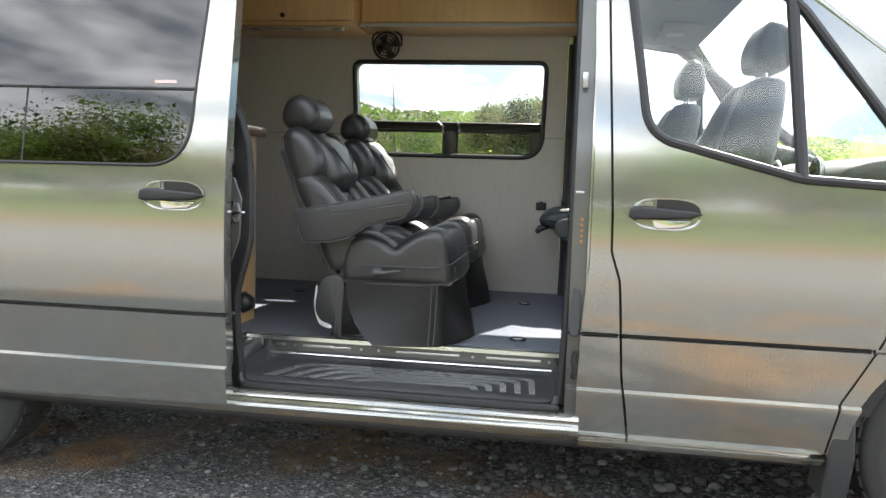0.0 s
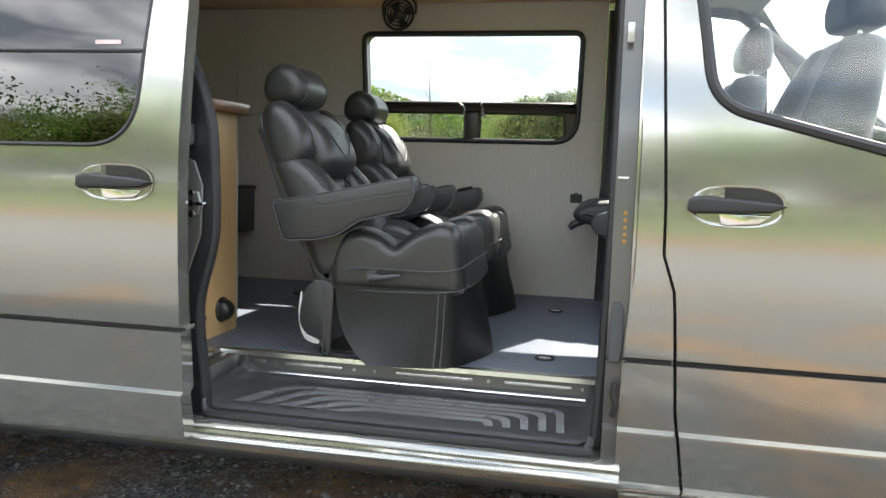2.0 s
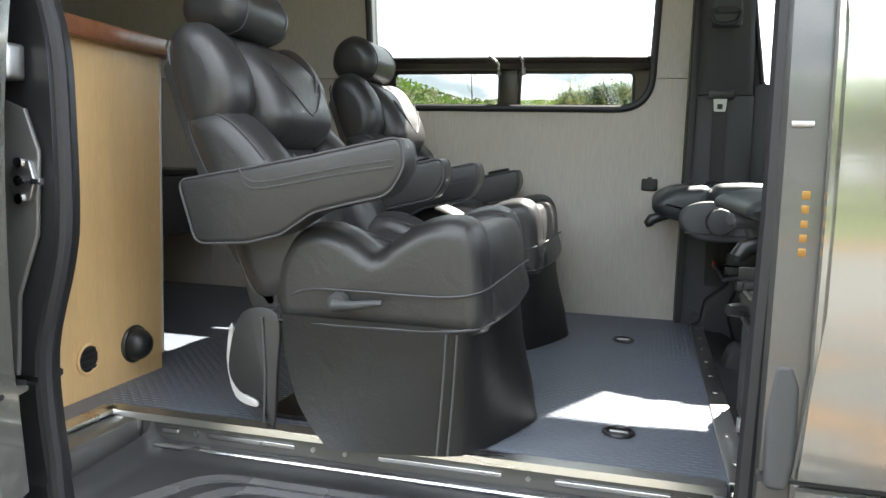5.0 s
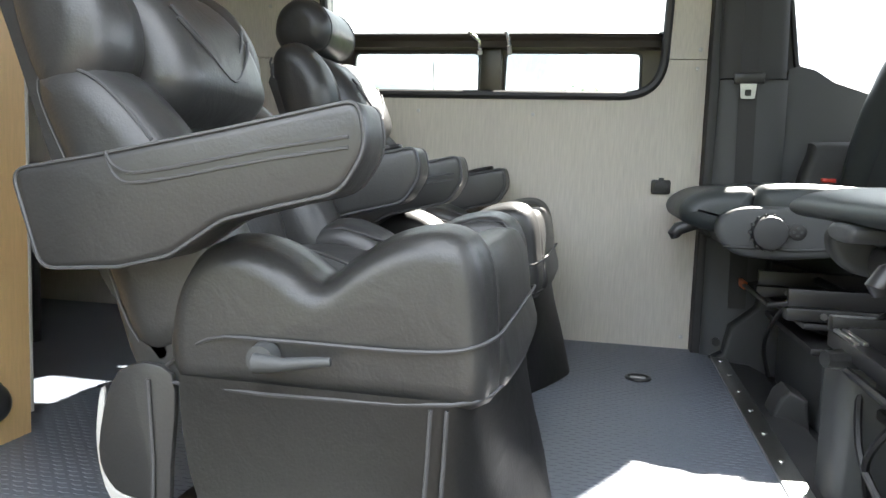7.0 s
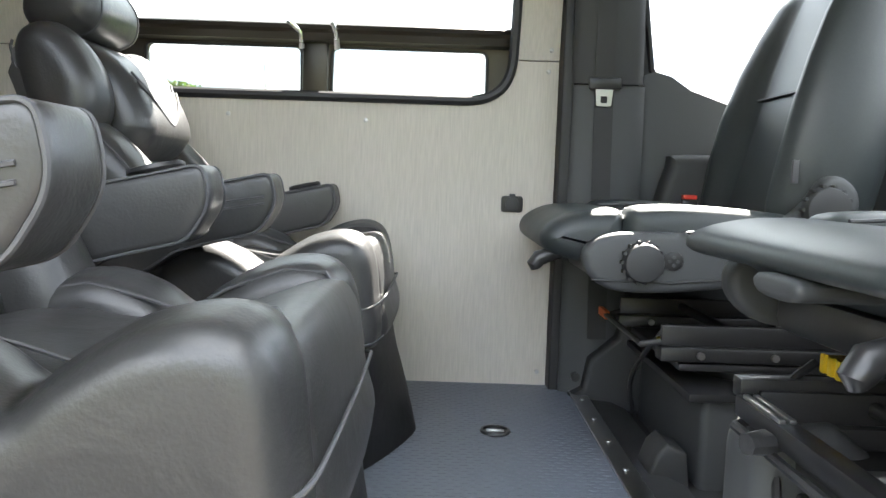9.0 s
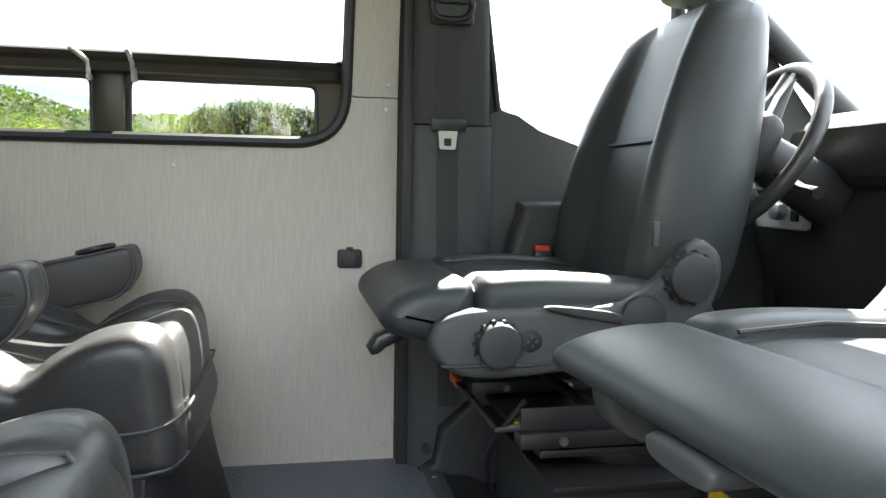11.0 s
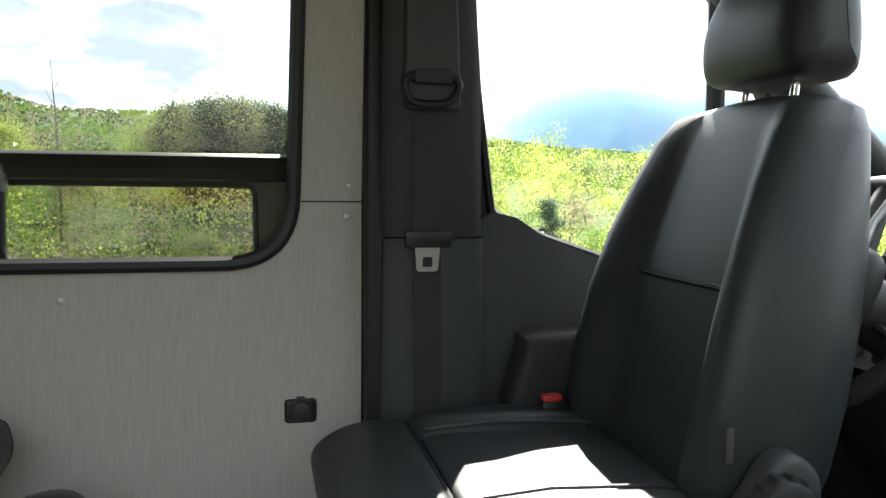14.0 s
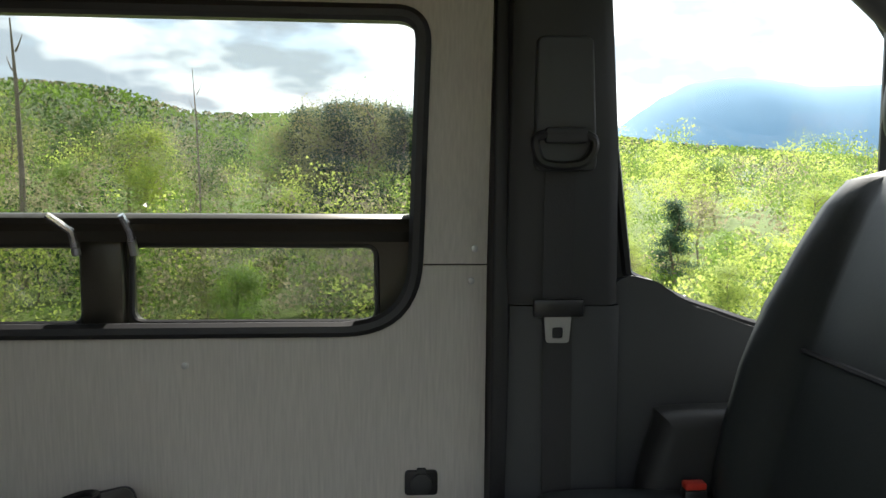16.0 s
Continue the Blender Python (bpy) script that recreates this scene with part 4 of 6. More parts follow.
    part("lower_pad", pillow(low, -0.135, 0.135, 0.035, steps=4), LEATHER, ch)
    for s in (-0.045, 0.045):
        part("seam", tube([(-0.262, s, 0.565), (-0.235, s, 0.50), (-0.205, s, 0.43), (-0.186, s, 0.36)], 0.003, 6), PIPING, bk)
    hr = smooth_loop(P2((-0.505, 0.87), (-0.49, 0.93), (-0.44, 0.962), (-0.385, 0.945), (-0.352, 0.895), (-0.365, 0.84), (-0.42, 0.822), (-0.48, 0.832)), 5)
    hd = part("headrest", pillow(hr, -0.135, 0.135, 0.045, steps=6), LEATHER, ch)
    for c in (-0.09, 0.09):
        part("piping", tube(edge_loop(hr, c, 0.0005), 0.003, 6, True), PIPING, hd)
    for s in (-0.05, 0.05):
        part("post", cyl((-0.43, s, 0.79), (-0.43, s, 0.85), 0.008, n=8), BLACK, hd)
    # armrests
    arm = rounded(P2((-0.393, 0.508), (-0.27, 0.530), (-0.10, 0.565), (0.066, 0.602), (0.078, 0.545), (0.045, 0.492), (-0.03, 0.474), (-0.10, 0.455), (-0.17, 0.408), (-0.24, 0.390), (-0.352, 0.382)), [0.022, 0.1, 0.1, 0.02, 0.06, 0.05, 0.1, 0.08, 0.08, 0.08, 0.03], 5)
    for s in (-1, 1):
        a0, a1 = sorted((s * 0.328, s * 0.246))
        dx, dz = arms[s]
        prof = [p + Vector((dx, dz)) for p in arm]
        ar = part("armrest", pillow(prof, a0, a1, 0.012, steps=3), LEATHER, ch)
        for side in (a0 + 0.003, a1 - 0.003):
            part("piping", tube(edge_loop(prof, side, 0.002), 0.0026, 6, True), PIPING, ar)
        for off in (0.0, 0.012):
            y = s * 0.3285
            part("stitch", tube(smooth_loop([(-0.255 + dx, y, 0.532 + dz), (-0.24 + dx, y, 0.502 + off + dz), (-0.2 + dx, y, 0.498 + off + dz), (-0.05 + dx, y, 0.528 + off + dz), (0.055 + dx, y, 0.546 + off + dz)], 4, False), 0.0022, 5), PIPING, ar)
        if s > 0:
            part("cup_ring", tube([(dx - 0.01 + 0.034 * math.cos(t), 0.281 + 0.034 * math.sin(t), dz + 0.591 + 0.008 * math.cos(t)) for t in (2 * math.pi * k / 24 for k in range(24))], 0.006, 6, True), BLACK, ar, "black cup holder ring")
        part("arm_bracket", pillow(smooth_loop(P2((-0.30, 0.42), (-0.21, 0.42), (-0.15, 0.25), (-0.18, 0.225), (-0.245, 0.23)), 4), min(s * 0.215, s * 0.25), max(s * 0.215, s * 0.25), 0.012, steps=3), LEATHER, ar)
    # recline lever
    lv = part("lever", tube([(-0.05, -0.272, 0.282), (-0.05, -0.292, 0.282)], [0.021, 0.018], 18), PLASTIC_MID, ch, "grey plastic recline lever")
    part("grip", tube([(-0.055, -0.290, 0.278), (-0.015, -0.295, 0.280), (0.025, -0.297, 0.287), (0.045, -0.296, 0.289)], [0.014, 0.009, 0.007, 0.0055], 10), PLASTIC_MID, lv)
    return ch


captain_chair(pose(0.572, 0.590, 0.7005), {-1: (0.018, 0.0), 1: (-0.062, -0.032)})
c2 = captain_chair(pose(0.552, 1.465, 0.7005), {-1: (-0.018, -0.04), 1: (0.006, -0.06)})
c2["label"] = "black leather captain chair beside the window wall, facing forward"


# ---- swivelled front seats ----
def front_seat(m, label, handle):
    st = thing("front_seat", label, "seat", m, "front seats")
    cush = smooth_loop(P2((-0.25, 0.44), (-0.24, 0.505), (-0.12, 0.520), (0.05, 0.528), (0.15, 0.527), (0.172, 0.512), (0.172, 0.45), (0.1, 0.42), (-0.1, 0.415)), 5)
    part("cushion", pillow(cush, -0.155, 0.155, 0.02, steps=3), VINYL, st)
    bol = smooth_loop(P2((-0.27, 0.43), (-0.26, 0.51), (-0.15, 0.536), (0.0, 0.548), (0.12, 0.548), (0.175, 0.532), (0.178, 0.46), (0.12, 0.42), (-0.1, 0.41)), 5)
    for a, b in ((-0.256, -0.145), (0.145, 0.256)):
        part("cushion_bolster", pillow(bol, a, b, 0.04, steps=6), VINYL, st)
        part("seam", tube([(x, (0.146 if a > 0 else -0.146), z) for x, z in ((-0.22, 0.516), (-0.1, 0.534), (0.05, 0.543), (0.16, 0.536))], 0.003, 6), PIPING, st)
    th = smooth_loop(P2((0.18, 0.42), (0.18, 0.526), (0.23, 0.536), (0.29, 0.527), (0.335, 0.50), (0.345, 0.47), (0.325, 0.446), (0.27, 0.43), (0.21, 0.42)), 5)
    if handle:
        # pulled out and thinner at its lip
        th = smooth_loop(P2((0.18, 0.435), (0.18, 0.526), (0.23, 0.536), (0.29, 0.530), (0.335, 0.516), (0.348, 0.500), (0.335, 0.486), (0.27, 0.474), (0.21, 0.44)), 5)
    part("thigh_support", pillow(th, -0.246, 0.246, 0.042, steps=6), VINYL, st)
    part("seam", tube([(0.179, y, 0.527 - 0.02 * max(0, abs(y) - 0.2) / 0.05) for y in (-0.225, -0.18, -0.1, 0, 0.1, 0.18, 0.225)], 0.0035, 6), RUBBER, st)
    part("thigh_lever", tube([(0.29, 0.195, 0.445), (0.32, 0.20, 0.440), (0.343, 0.20, 0.432), (0.352, 0.20, 0.418), (0.350, 0.20, 0.408)], [0.010, 0.015, 0.017, 0.016, 0.008], 10), BLACK, st)
    if handle:
        part("front_handle", pillow(smooth_loop(P2((0.005, 0.462), (0.08, 0.462), (0.085, 0.484), (0.0, 0.484)), 4), 0.25, 0.350, 0.008, "x"), PLASTIC_MID, st)
    part("seat_pan", box(-0.26, 0.22, -0.215, 0.215, 0.38, 0.44, 0.02), BLACK, st)
    # plastic side shields
    sh = smooth_loop(P2((0.225, 0.41), (0.235, 0.46), (0.18, 0.492), (0.05, 0.497), (-0.10, 0.505), (-0.18, 0.555), (-0.215, 0.605), (-0.25, 0.615), (-0.285, 0.585), (-0.285, 0.53), (-0.25, 0.465), (-0.16, 0.415), (0.0, 0.385), (0.16, 0.378)), 5)
    sh = [q + Vector((0.03, 0)) for q in sh]
    for s in (-1, 1):
        a, b = sorted((s * 0.240, s * 0.286))
        sp = part("side_shield", pillow(sh, a, b, 0.014, steps=4), PLASTIC_MID, st, "slate plastic side shield")
        if s > 0:
            for nm, x, z, r in (("recline_knob", -0.188, 0.55, 0.046), ("tilt_knob", 0.155, 0.438, 0.040), ("lumbar_wheel", -0.105, 0.475, 0.045)):
                kn = part(nm, cyl((x, 0.284, z), (x, 0.314 if nm != "lumbar_wheel" else 0.296, z), r, r * 0.94, 28, 0.006), PLASTIC, sp)
                if nm != "lumbar_wheel":
                    for k in range(14):
                        t = 2 * math.pi * k / 14
                        part("grip_rib", cyl((x + r * math.cos(t), 0.287, z + r * math.sin(t)), (x + r * math.cos(t), 0.303, z + r * math.sin(t)), 0.004, n=6), PLASTIC, kn)
            part("switch", cyl((0.095, 0.285, 0.442), (0.095, 0.291, 0.442), 0.019, n=20, bev=0.002), BLACK, sp)
            for dx, dz in ((0.008, 0), (-0.008, 0), (0, 0.008), (0, -0.008)):
                part("switch_dot", cyl((0.095 + dx, 0.290, 0.442 + dz), (0.095 + dx, 0.293, 0.442 + dz), 0.0035, n=8), PLASTIC_MID, sp)
            part("height_lever", pillow(smooth_loop(P2((-0.06, 0.488), (0.06, 0.502), (0.06, 0.492), (-0.06, 0.47)), 4), 0.283, 0.295, 0.004), PLASTIC, sp)
            part("moulding_line", tube([(0.25, 0.288, 0.402), (0.10, 0.2885, 0.40), (-0.03, 0.2885, 0.412)], 0.003, 6), PLASTIC, sp)
    # backrest
    bm, loops = bmesh.new(), []
    N = 25
    for z, xf, xb, w, bo in ((0.47, -0.165, -0.29, 0.215, 0.012), (0.50, -0.15, -0.315, 0.238, 0.03), (0.56, -0.158, -0.335, 0.25, 0.045), (0.66, -0.185, -0.355, 0.255, 0.055), (0.76, -0.21, -0.372, 0.25, 0.058), (0.86, -0.235, -0.39, 0.236, 0.052), (0.95, -0.262, -0.405, 0.213, 0.042), (1.02, -0.285, -0.412, 0.198, 0.03), (1.055, -0.305, -0.41, 0.185, 0.02), (1.07, -0.335, -0.395, 0.165, 0.0)):
        lp = []
        for i in range(N):
            u = -1 + 2 * i / (N - 1)
            e = max(0.0, (abs(u) - 0.5) / 0.5)
            x = xf + bo * math.sin(min(1, e * 1.6) * math.pi / 2) - (0.10 * max(0, (abs(u) - 0.8) / 0.2) ** 2 * (0.4 + 0.6 * (xf - xb) / 0.17))
            x = max(x, xb + 0.056)
            lp.append((x, u * w, z + 0.012 * (1 - u * u) * (1 if z > 1.04 else 0)))
        for i in range(N):
            u = 1 - 2 * i / (N - 1)
            lp.append((xb + 0.05 * max(0, (abs(u) - 0.75) / 0.25) ** 2, u * w * 0.985, z))
        loops.append(lp)
    loft(bm, loops)
    bk = part("backrest", bm, VINYL, st, smooth=70)
    def face(z, y):
        zs = (0.50, 0.66, 0.86, 1.02, 1.06)
        xs = (-0.15, -0.185, -0.235, -0.285, -0.312)
        for (a, p), (b, q) in zip(zip(zs, xs), zip(zs[1:], xs[1:])):
            if z <= b:
                return p + (q - p) * (z - a) / (b - a)
        return xs[-1]
    for s in (-1, 1):
        part("seam", tube([(face(z, 0) + 0.012, s * y, z) for z, y in ((0.52, 0.14), (0.62, 0.15), (0.74, 0.155), (0.86, 0.153), (0.96, 0.145), (1.055, 0.13))], 0.0034, 6), RUBBER, bk)
    part("seam", tube([(face(0.80, y) + 0.004, y, 0.80) for y in (-0.152, -0.07, 0.0, 0.07, 0.152)], 0.0045, 6), RUBBER, bk)
    part("tag", box(-0.150, -0.138, 0.244, 0.253, 0.60, 0.645, 0.001), PIPING, bk, "small woven tag")
    hr = smooth_loop(P2((-0.43, 1.115), (-0.425, 1.24), (-0.39, 1.285), (-0.345, 1.28), (-0.305, 1.20), (-0.31, 1.12), (-0.36, 1.105)), 5)
    hd = part("headrest", pillow(hr, -0.135, 0.135, 0.05, steps=6), VINYL, st)
    for s in (-0.06, 0.06):
        part("post", cyl((-0.355, s, 1.05), (-0.362, s, 1.12), 0.007, n=10), CHROME, hd)
    if not handle:
        bu = part("belt_buckle", box(-0.105, -0.065, -0.215, -0.190, 0.47, 0.556, 0.006), BLACK, st)
        part("button", box(-0.103, -0.067, -0.213, -0.192, 0.555, 0.567, 0.003), RED, bu, "red release button")
    return st


front_seat(pose(1.444, 1.55, 0.674, 0, 0, 180), "charcoal driver seat swivelled to face the rear, with grey side shield", False)
front_seat(pose(1.594, 0.645, 0.685, 0, 0, 183), "charcoal passenger seat swivelled to face the rear", True)


def seat_base(m, label, wide):
    """Black swivel plate and rails on a seat box."""
    sb = thing("swivel_pedestal", label, "pedestal", m, "swivel pedestals")
    part("seat_box", pillow(rounded(P2((-0.20, 0.0), (0.22, 0.0), (0.22, 0.20), (-0.20, 0.20)), 0.02, 4), -wide, wide, 0.015), PLASTIC_MID, sb)
    part("box_flange", box(-0.235, 0.24, -wide - 0.02, wide + 0.02, 0.195, 0.212, 0.004), BLACK, sb)
    part("swivel_plate", cyl((0.0, 0.0, 0.212), (0.0, 0.0, 0.24), 0.19, n=32, bev=0.006), BLACK, sb)
    part("upper_plate", box(-0.24, 0.24, -0.20, 0.20, 0.242, 0.258, 0.005), BLACK, sb)
    for s in (-1, 1):
        rl = part("slide_rail", box(-0.28, 0.27, s * 0.185 - 0.022, s * 0.185 + 0.022, 0.262, 0.292, 0.005), BLACK, sb)
        part("rail_lip", box(-0.275, 0.265, s * 0.185 - 0.008, s * 0.185 + 0.008, 0.292, 0.335, 0.003), BLACK, rl)
        for x in (-0.2, -0.05, 0.12, 0.22):
            part("bolt", cyl((x, s * 0.185 - 0.03, 0.277), (x, s * 0.185 - 0.02, 0.277), 0.008, n=8), STEEL, rl)
    part("adjuster_bar", tube([(-0.27, -0.185, 0.30), (-0.31, -0.17, 0.29), (-0.31, 0.17, 0.29), (-0.27, 0.185, 0.30)], 0.007, 8), BLACK, sb)
    part("cross_tube", cyl((-0.12, -0.19, 0.315), (-0.12, 0.19, 0.315), 0.011, n=10), BLACK, sb)
    part("cross_tube", cyl((0.14, -0.19, 0.315), (0.14, 0.19, 0.315), 0.011, n=10), BLACK, sb)
    part("cable", tube(smooth_loop([(-0.22, -0.05, 0.31), (-0.26, -0.02, 0.24), (-0.27, 0.06, 0.15), (-0.24, 0.12, 0.05)], 5, False), 0.006, 6), BLACK, sb)
    return sb


b1 = seat_base(pose(1.63, 1.52, 0.645), "black metal seat box with swivel plate and slide rails", 0.24)
part("warning_label", box(-0.315, -0.305, 0.16, 0.245, 0.280, 0.300), ORANGE, b1, "orange and white warning label")
part("connector", box(-0.27, -0.24, -0.16, -0.13, 0.28, 0.30, 0.004), YELLOW, b1)
part("bolted_foot", pillow(P2((-0.32, 0.0), (-0.22, 0.0), (-0.23, 0.09), (-0.27, 0.11), (-0.29, 0.09)), -0.26, -0.16, 0.01), PLASTIC, b1)
b2 = seat_base(pose(1.61, 0.62, 0.655), "black metal passenger seat box with exposed wiring", 0.22)
part("corner_shroud", pillow(rounded(P2((-0.29, 0.0), (-0.12, 0.0), (-0.12, 0.25), (-0.18, 0.298), (-0.29, 0.285)), [0, 0, 0.02, 0.03, 0.05], 5), 0.14, 0.27, 0.03), PLASTIC_MID, b2, "slate plastic corner shroud")
# the bare swivel frame under the passenger seat
part("frame_rail", box(-0.305, -0.275, -0.34, 0.19, 0.300, 0.328, 0.004), BLACK, b2)
part("frame_rail", box(-0.300, 0.26, 0.185, 0.215, 0.322, 0.350, 0.004), BLACK, b2)
part("frame_rail", box(-0.300, 0.26, -0.36, -0.33, 0.322, 0.350, 0.004), BLACK, b2)
for k in range(2):
    part("rail_insert", box(-0.302 + 0.013 * k, -0.294 + 0.013 * k, 0.06, 0.17, 0.3275, 0.333, 0.001), ALU, b2, "bright rail insert")
part("battery_top", box(-0.22, -0.06, -0.16, 0.10, 0.235, 0.262, 0.006), STEEL, b2, "metal battery cover")
part("cover_tag", box(-0.21, -0.10, -0.06, 0.07, 0.262, 0.2645, 0.001), LINING, b2)
yc = part("yellow_plug", box(-0.19, -0.15, 0.13, 0.20, 0.360, 0.384, 0.005), YELLOW, b2, "yellow wiring connector")
for k in range(3):
    part("plug_ridge", box(-0.195, -0.188, 0.136 + 0.021 * k, 0.147 + 0.021 * k, 0.362, 0.388, 0.002), YELLOW, yc)
part("wire", tube(smooth_loop([(-0.19, 0.21, 0.37), (-0.24, 0.19, 0.33), (-0.26, 0.15, 0.24), (-0.27, 0.09, 0.15), (-0.25, 0.03, 0.09)], 6, False), 0.006, 6), BLACK, b2)
part("release_pedal", tube([(-0.22, 0.16, 0.27), (-0.29, 0.08, 0.295), (-0.322, 0.055, 0.307), (-0.345, 0.045, 0.307)], [0.006, 0.008, 0.016, 0.013], 8), STEEL, b2)
part("floor_bolt", cyl((-0.30, 0.06, 0.0), (-0.30, 0.06, 0.07), 0.014, 0.009, n=10), STEEL, b2)
part("anchor_plate", box(-0.34, -0.25, 0.0, 0.12, 0.0, 0.015, 0.005), BLACK, b2)

# floor anchor rings
for x, y in ((1.035, 1.465), (1.056, 0.56), (-0.2, 1.477)):
    rg = thing("floor_anchor", "black round tie-down ring sunk in the floor", "anchor ring", pose(x, y, 0.7005), "floor anchors")
    part("cup", tube([(0.030 * math.cos(t), 0.030 * math.sin(t), 0.002) for t in (2 * math.pi * k / 24 for k in range(24))], 0.005, 6, True), BLACK, rg)
    part("well", cyl((0, 0, -0.001), (0, 0, 0.0015), 0.028, n=20), BLACK, rg)
    part("bar", box(-0.02, 0.02, -0.005, 0.005, 0.001, 0.006, 0.002), STEEL, rg)

# ---- living space ----
gal = thing("galley_cabinet", "maple veneered galley cabinet with a walnut worktop", "cabinet")
part("end_panel", sheet(P2((-0.14, 0.7), (-0.14, 1.50), (-0.12, 1.50), (-0.12, 0.7)), [], lambda x, z: 0.16, 0.50), MAPLE, gal)
part("carcass", box(-1.35, -0.142, 0.16, 0.645, 0.76, 1.50), MAPLE, gal)
part("toe_kick", box(-1.35, -0.16, 0.2, 0.60, 0.70, 0.76), BLACK, gal)
part("edge_band", box(-0.1405, -0.118, 0.66, 0.667, 0.74, 1.50, 0.001), LINING, gal, "pale edge banding")
setting("worktop", box(-1.38, -0.085, 0.15, 0.70, 1.50, 1.54, 0.004), WALNUT, "oiled walnut galley worktop", "worktop")
for y, solid in ((0.385, False), (0.545, True)):
    du = thing("heater_vent", "black round hot air vent in the cabinet end, its opening a black disc", "vent", pose(-0.12, y, 0.79), "heater vents")
    part("ring", tube([(0.004, (0.04 if solid else 0.034) * math.cos(t), (0.04 if solid else 0.034) * math.sin(t)) for t in (2 * math.pi * k / 28 for k in range(28))], 0.007 if solid else 0.004, 8, True), BLACK if solid else MAPLE, du)
    # No opening is cut: its dark inside is put in as a black disc.
    part("hole", cyl((-0.001, 0, 0), (0.0015, 0, 0), 0.04 if solid else 0.034, n=28), BLACK, du)
    if solid:
        bm = bmesh.new()
        loft(bm, [[(0.05 * math.sin(a), 0.042 * math.cos(a) * math.cos(t), 0.042 * math.cos(a) * math.sin(t)) for t in (2 * math.pi * k / 24 for k in range(24))] for a in (0, 0.3, 0.6, 0.9, 1.2, 1.45)])
        part("cap", bm, BLACK, du, "domed black vent cap")
    else:
        for k in range(4):
            part("slat", box(0.002, 0.006, -0.026, 0.026, -0.024 + 0.015 * k, -0.018 + 0.015 * k), PLASTIC, du)


def overhead(x0, x1, yf, zb, label):
    oc = thing("overhead_cabinet", label, "cabinet", group="overhead cabinets")
    part("carcass", box(x0, x1, yf + 0.02, 1.80, zb, 2.55, 0.002), BIRCH, oc)
    dr = part("door", box(x0 + 0.012, x1 - 0.012, yf, yf + 0.018, zb + 0.02, 2.5, 0.003), BIRCH, oc)
    part("bottom_edge", box(x0, x1, yf + 0.002, yf + 0.019, zb - 0.004, zb + 0.014, 0.002), LINING if x0 > 0 else BIRCH, oc)
    return oc, dr


o1, d1 = overhead(0.105, 1.245, 1.50, 2.135, "birch overhead cabinet above the window with a pale edge")
o2, d2 = overhead(-1.2, 0.10, 1.38, 2.12, "birch overhead cabinet with a round push latch")
part("latch", cyl((-0.28, 1.37, 2.165), (-0.28, 1.385, 2.165), 0.012, n=16), BLACK, d2, "round black push latch")
lb = thing("light_bar", "slim aluminium light bar under the overhead cabinet", "light bar", pose(-0.2, 1.44, 2.112))
part("housing", box(-0.30, 0.24, -0.012, 0.012, -0.012, 0.004, 0.003), ALU, lb)
for x in (-0.25, -0.02, 0.2):
    part("clip", box(x - 0.03, x + 0.03, -0.014, 0.014, -0.016, -0.002, 0.003), STEEL, lb)
fan = thing("wall_fan", "small black caged fan fixed below the overhead cabinet", "fan", pose(0.215, 1.68, 2.055))
for r in (0.072, 0.055, 0.038, 0.022):
    part("cage_ring", tube([(r * math.cos(t), -0.045 + 0.012 * (r / 0.072) ** 2, r * math.sin(t)) for t in (2 * math.pi * k / 28 for k in range(28))], 0.0035 if r < 0.07 else 0.007, 6, True), BLACK, fan)
for k in range(8):
    t = 2 * math.pi * k / 8
    part("cage_bar", tube([(0.015 * math.cos(t), -0.046, 0.015 * math.sin(t)), (0.072 * math.cos(t), -0.033, 0.072 * math.sin(t))], 0.0025, 5), BLACK, fan)
part("hub", cyl((0, -0.05, 0), (0, 0.02, 0), 0.024, n=16, bev=0.004), BLACK, fan)
for k in range(4):
    t = 2 * math.pi * k / 4 + 0.4
    part("blade", pillow(smooth_loop([Vector((0.018 * math.cos(t), 0.018 * math.sin(t))), Vector((0.06 * math.cos(t - 0.35), 0.06 * math.sin(t - 0.35))), Vector((0.062 * math.cos(t + 0.35), 0.062 * math.sin(t + 0.35)))], 4), -0.02, -0.012, 0.001, steps=1), BLACK, fan)
part("bracket", tube(smooth_loop([(-0.08, -0.02, 0.0), (-0.075, -0.02, 0.06), (0.0, -0.01, 0.092), (0.075, -0.02, 0.06), (0.08, -0.02, 0.0)], 4, False), 0.006, 6), BLACK, fan)
part("mount", cyl((0, -0.01, 0.08), (0, -0.01, 0.10), 0.03, n=16), BLACK, fan)

bench = thing("rear_bench", "black upholstered rear bench along the wall", "bench")
part("seat_top", box(-2.3, -0.62, 1.25, 1.875, 1.18, 1.205, 0.008), BLACK, bench)
part("front_panel", box(-2.28, -0.64, 1.26, 1.30, 0.95, 1.18, 0.01), LEATHER, bench)
part("end_panel", box(-0.655, -0.63, 1.27, 1.87, 0.96, 1.18, 0.004), LEATHER, bench)
part("leg", box(-0.66, -0.63, 1.27, 1.30, 0.70, 0.96, 0.004), BLACK, bench)
part("leg", box(-1.5, -1.47, 1.27, 1.30, 0.70, 0.96, 0.004), BLACK, bench)

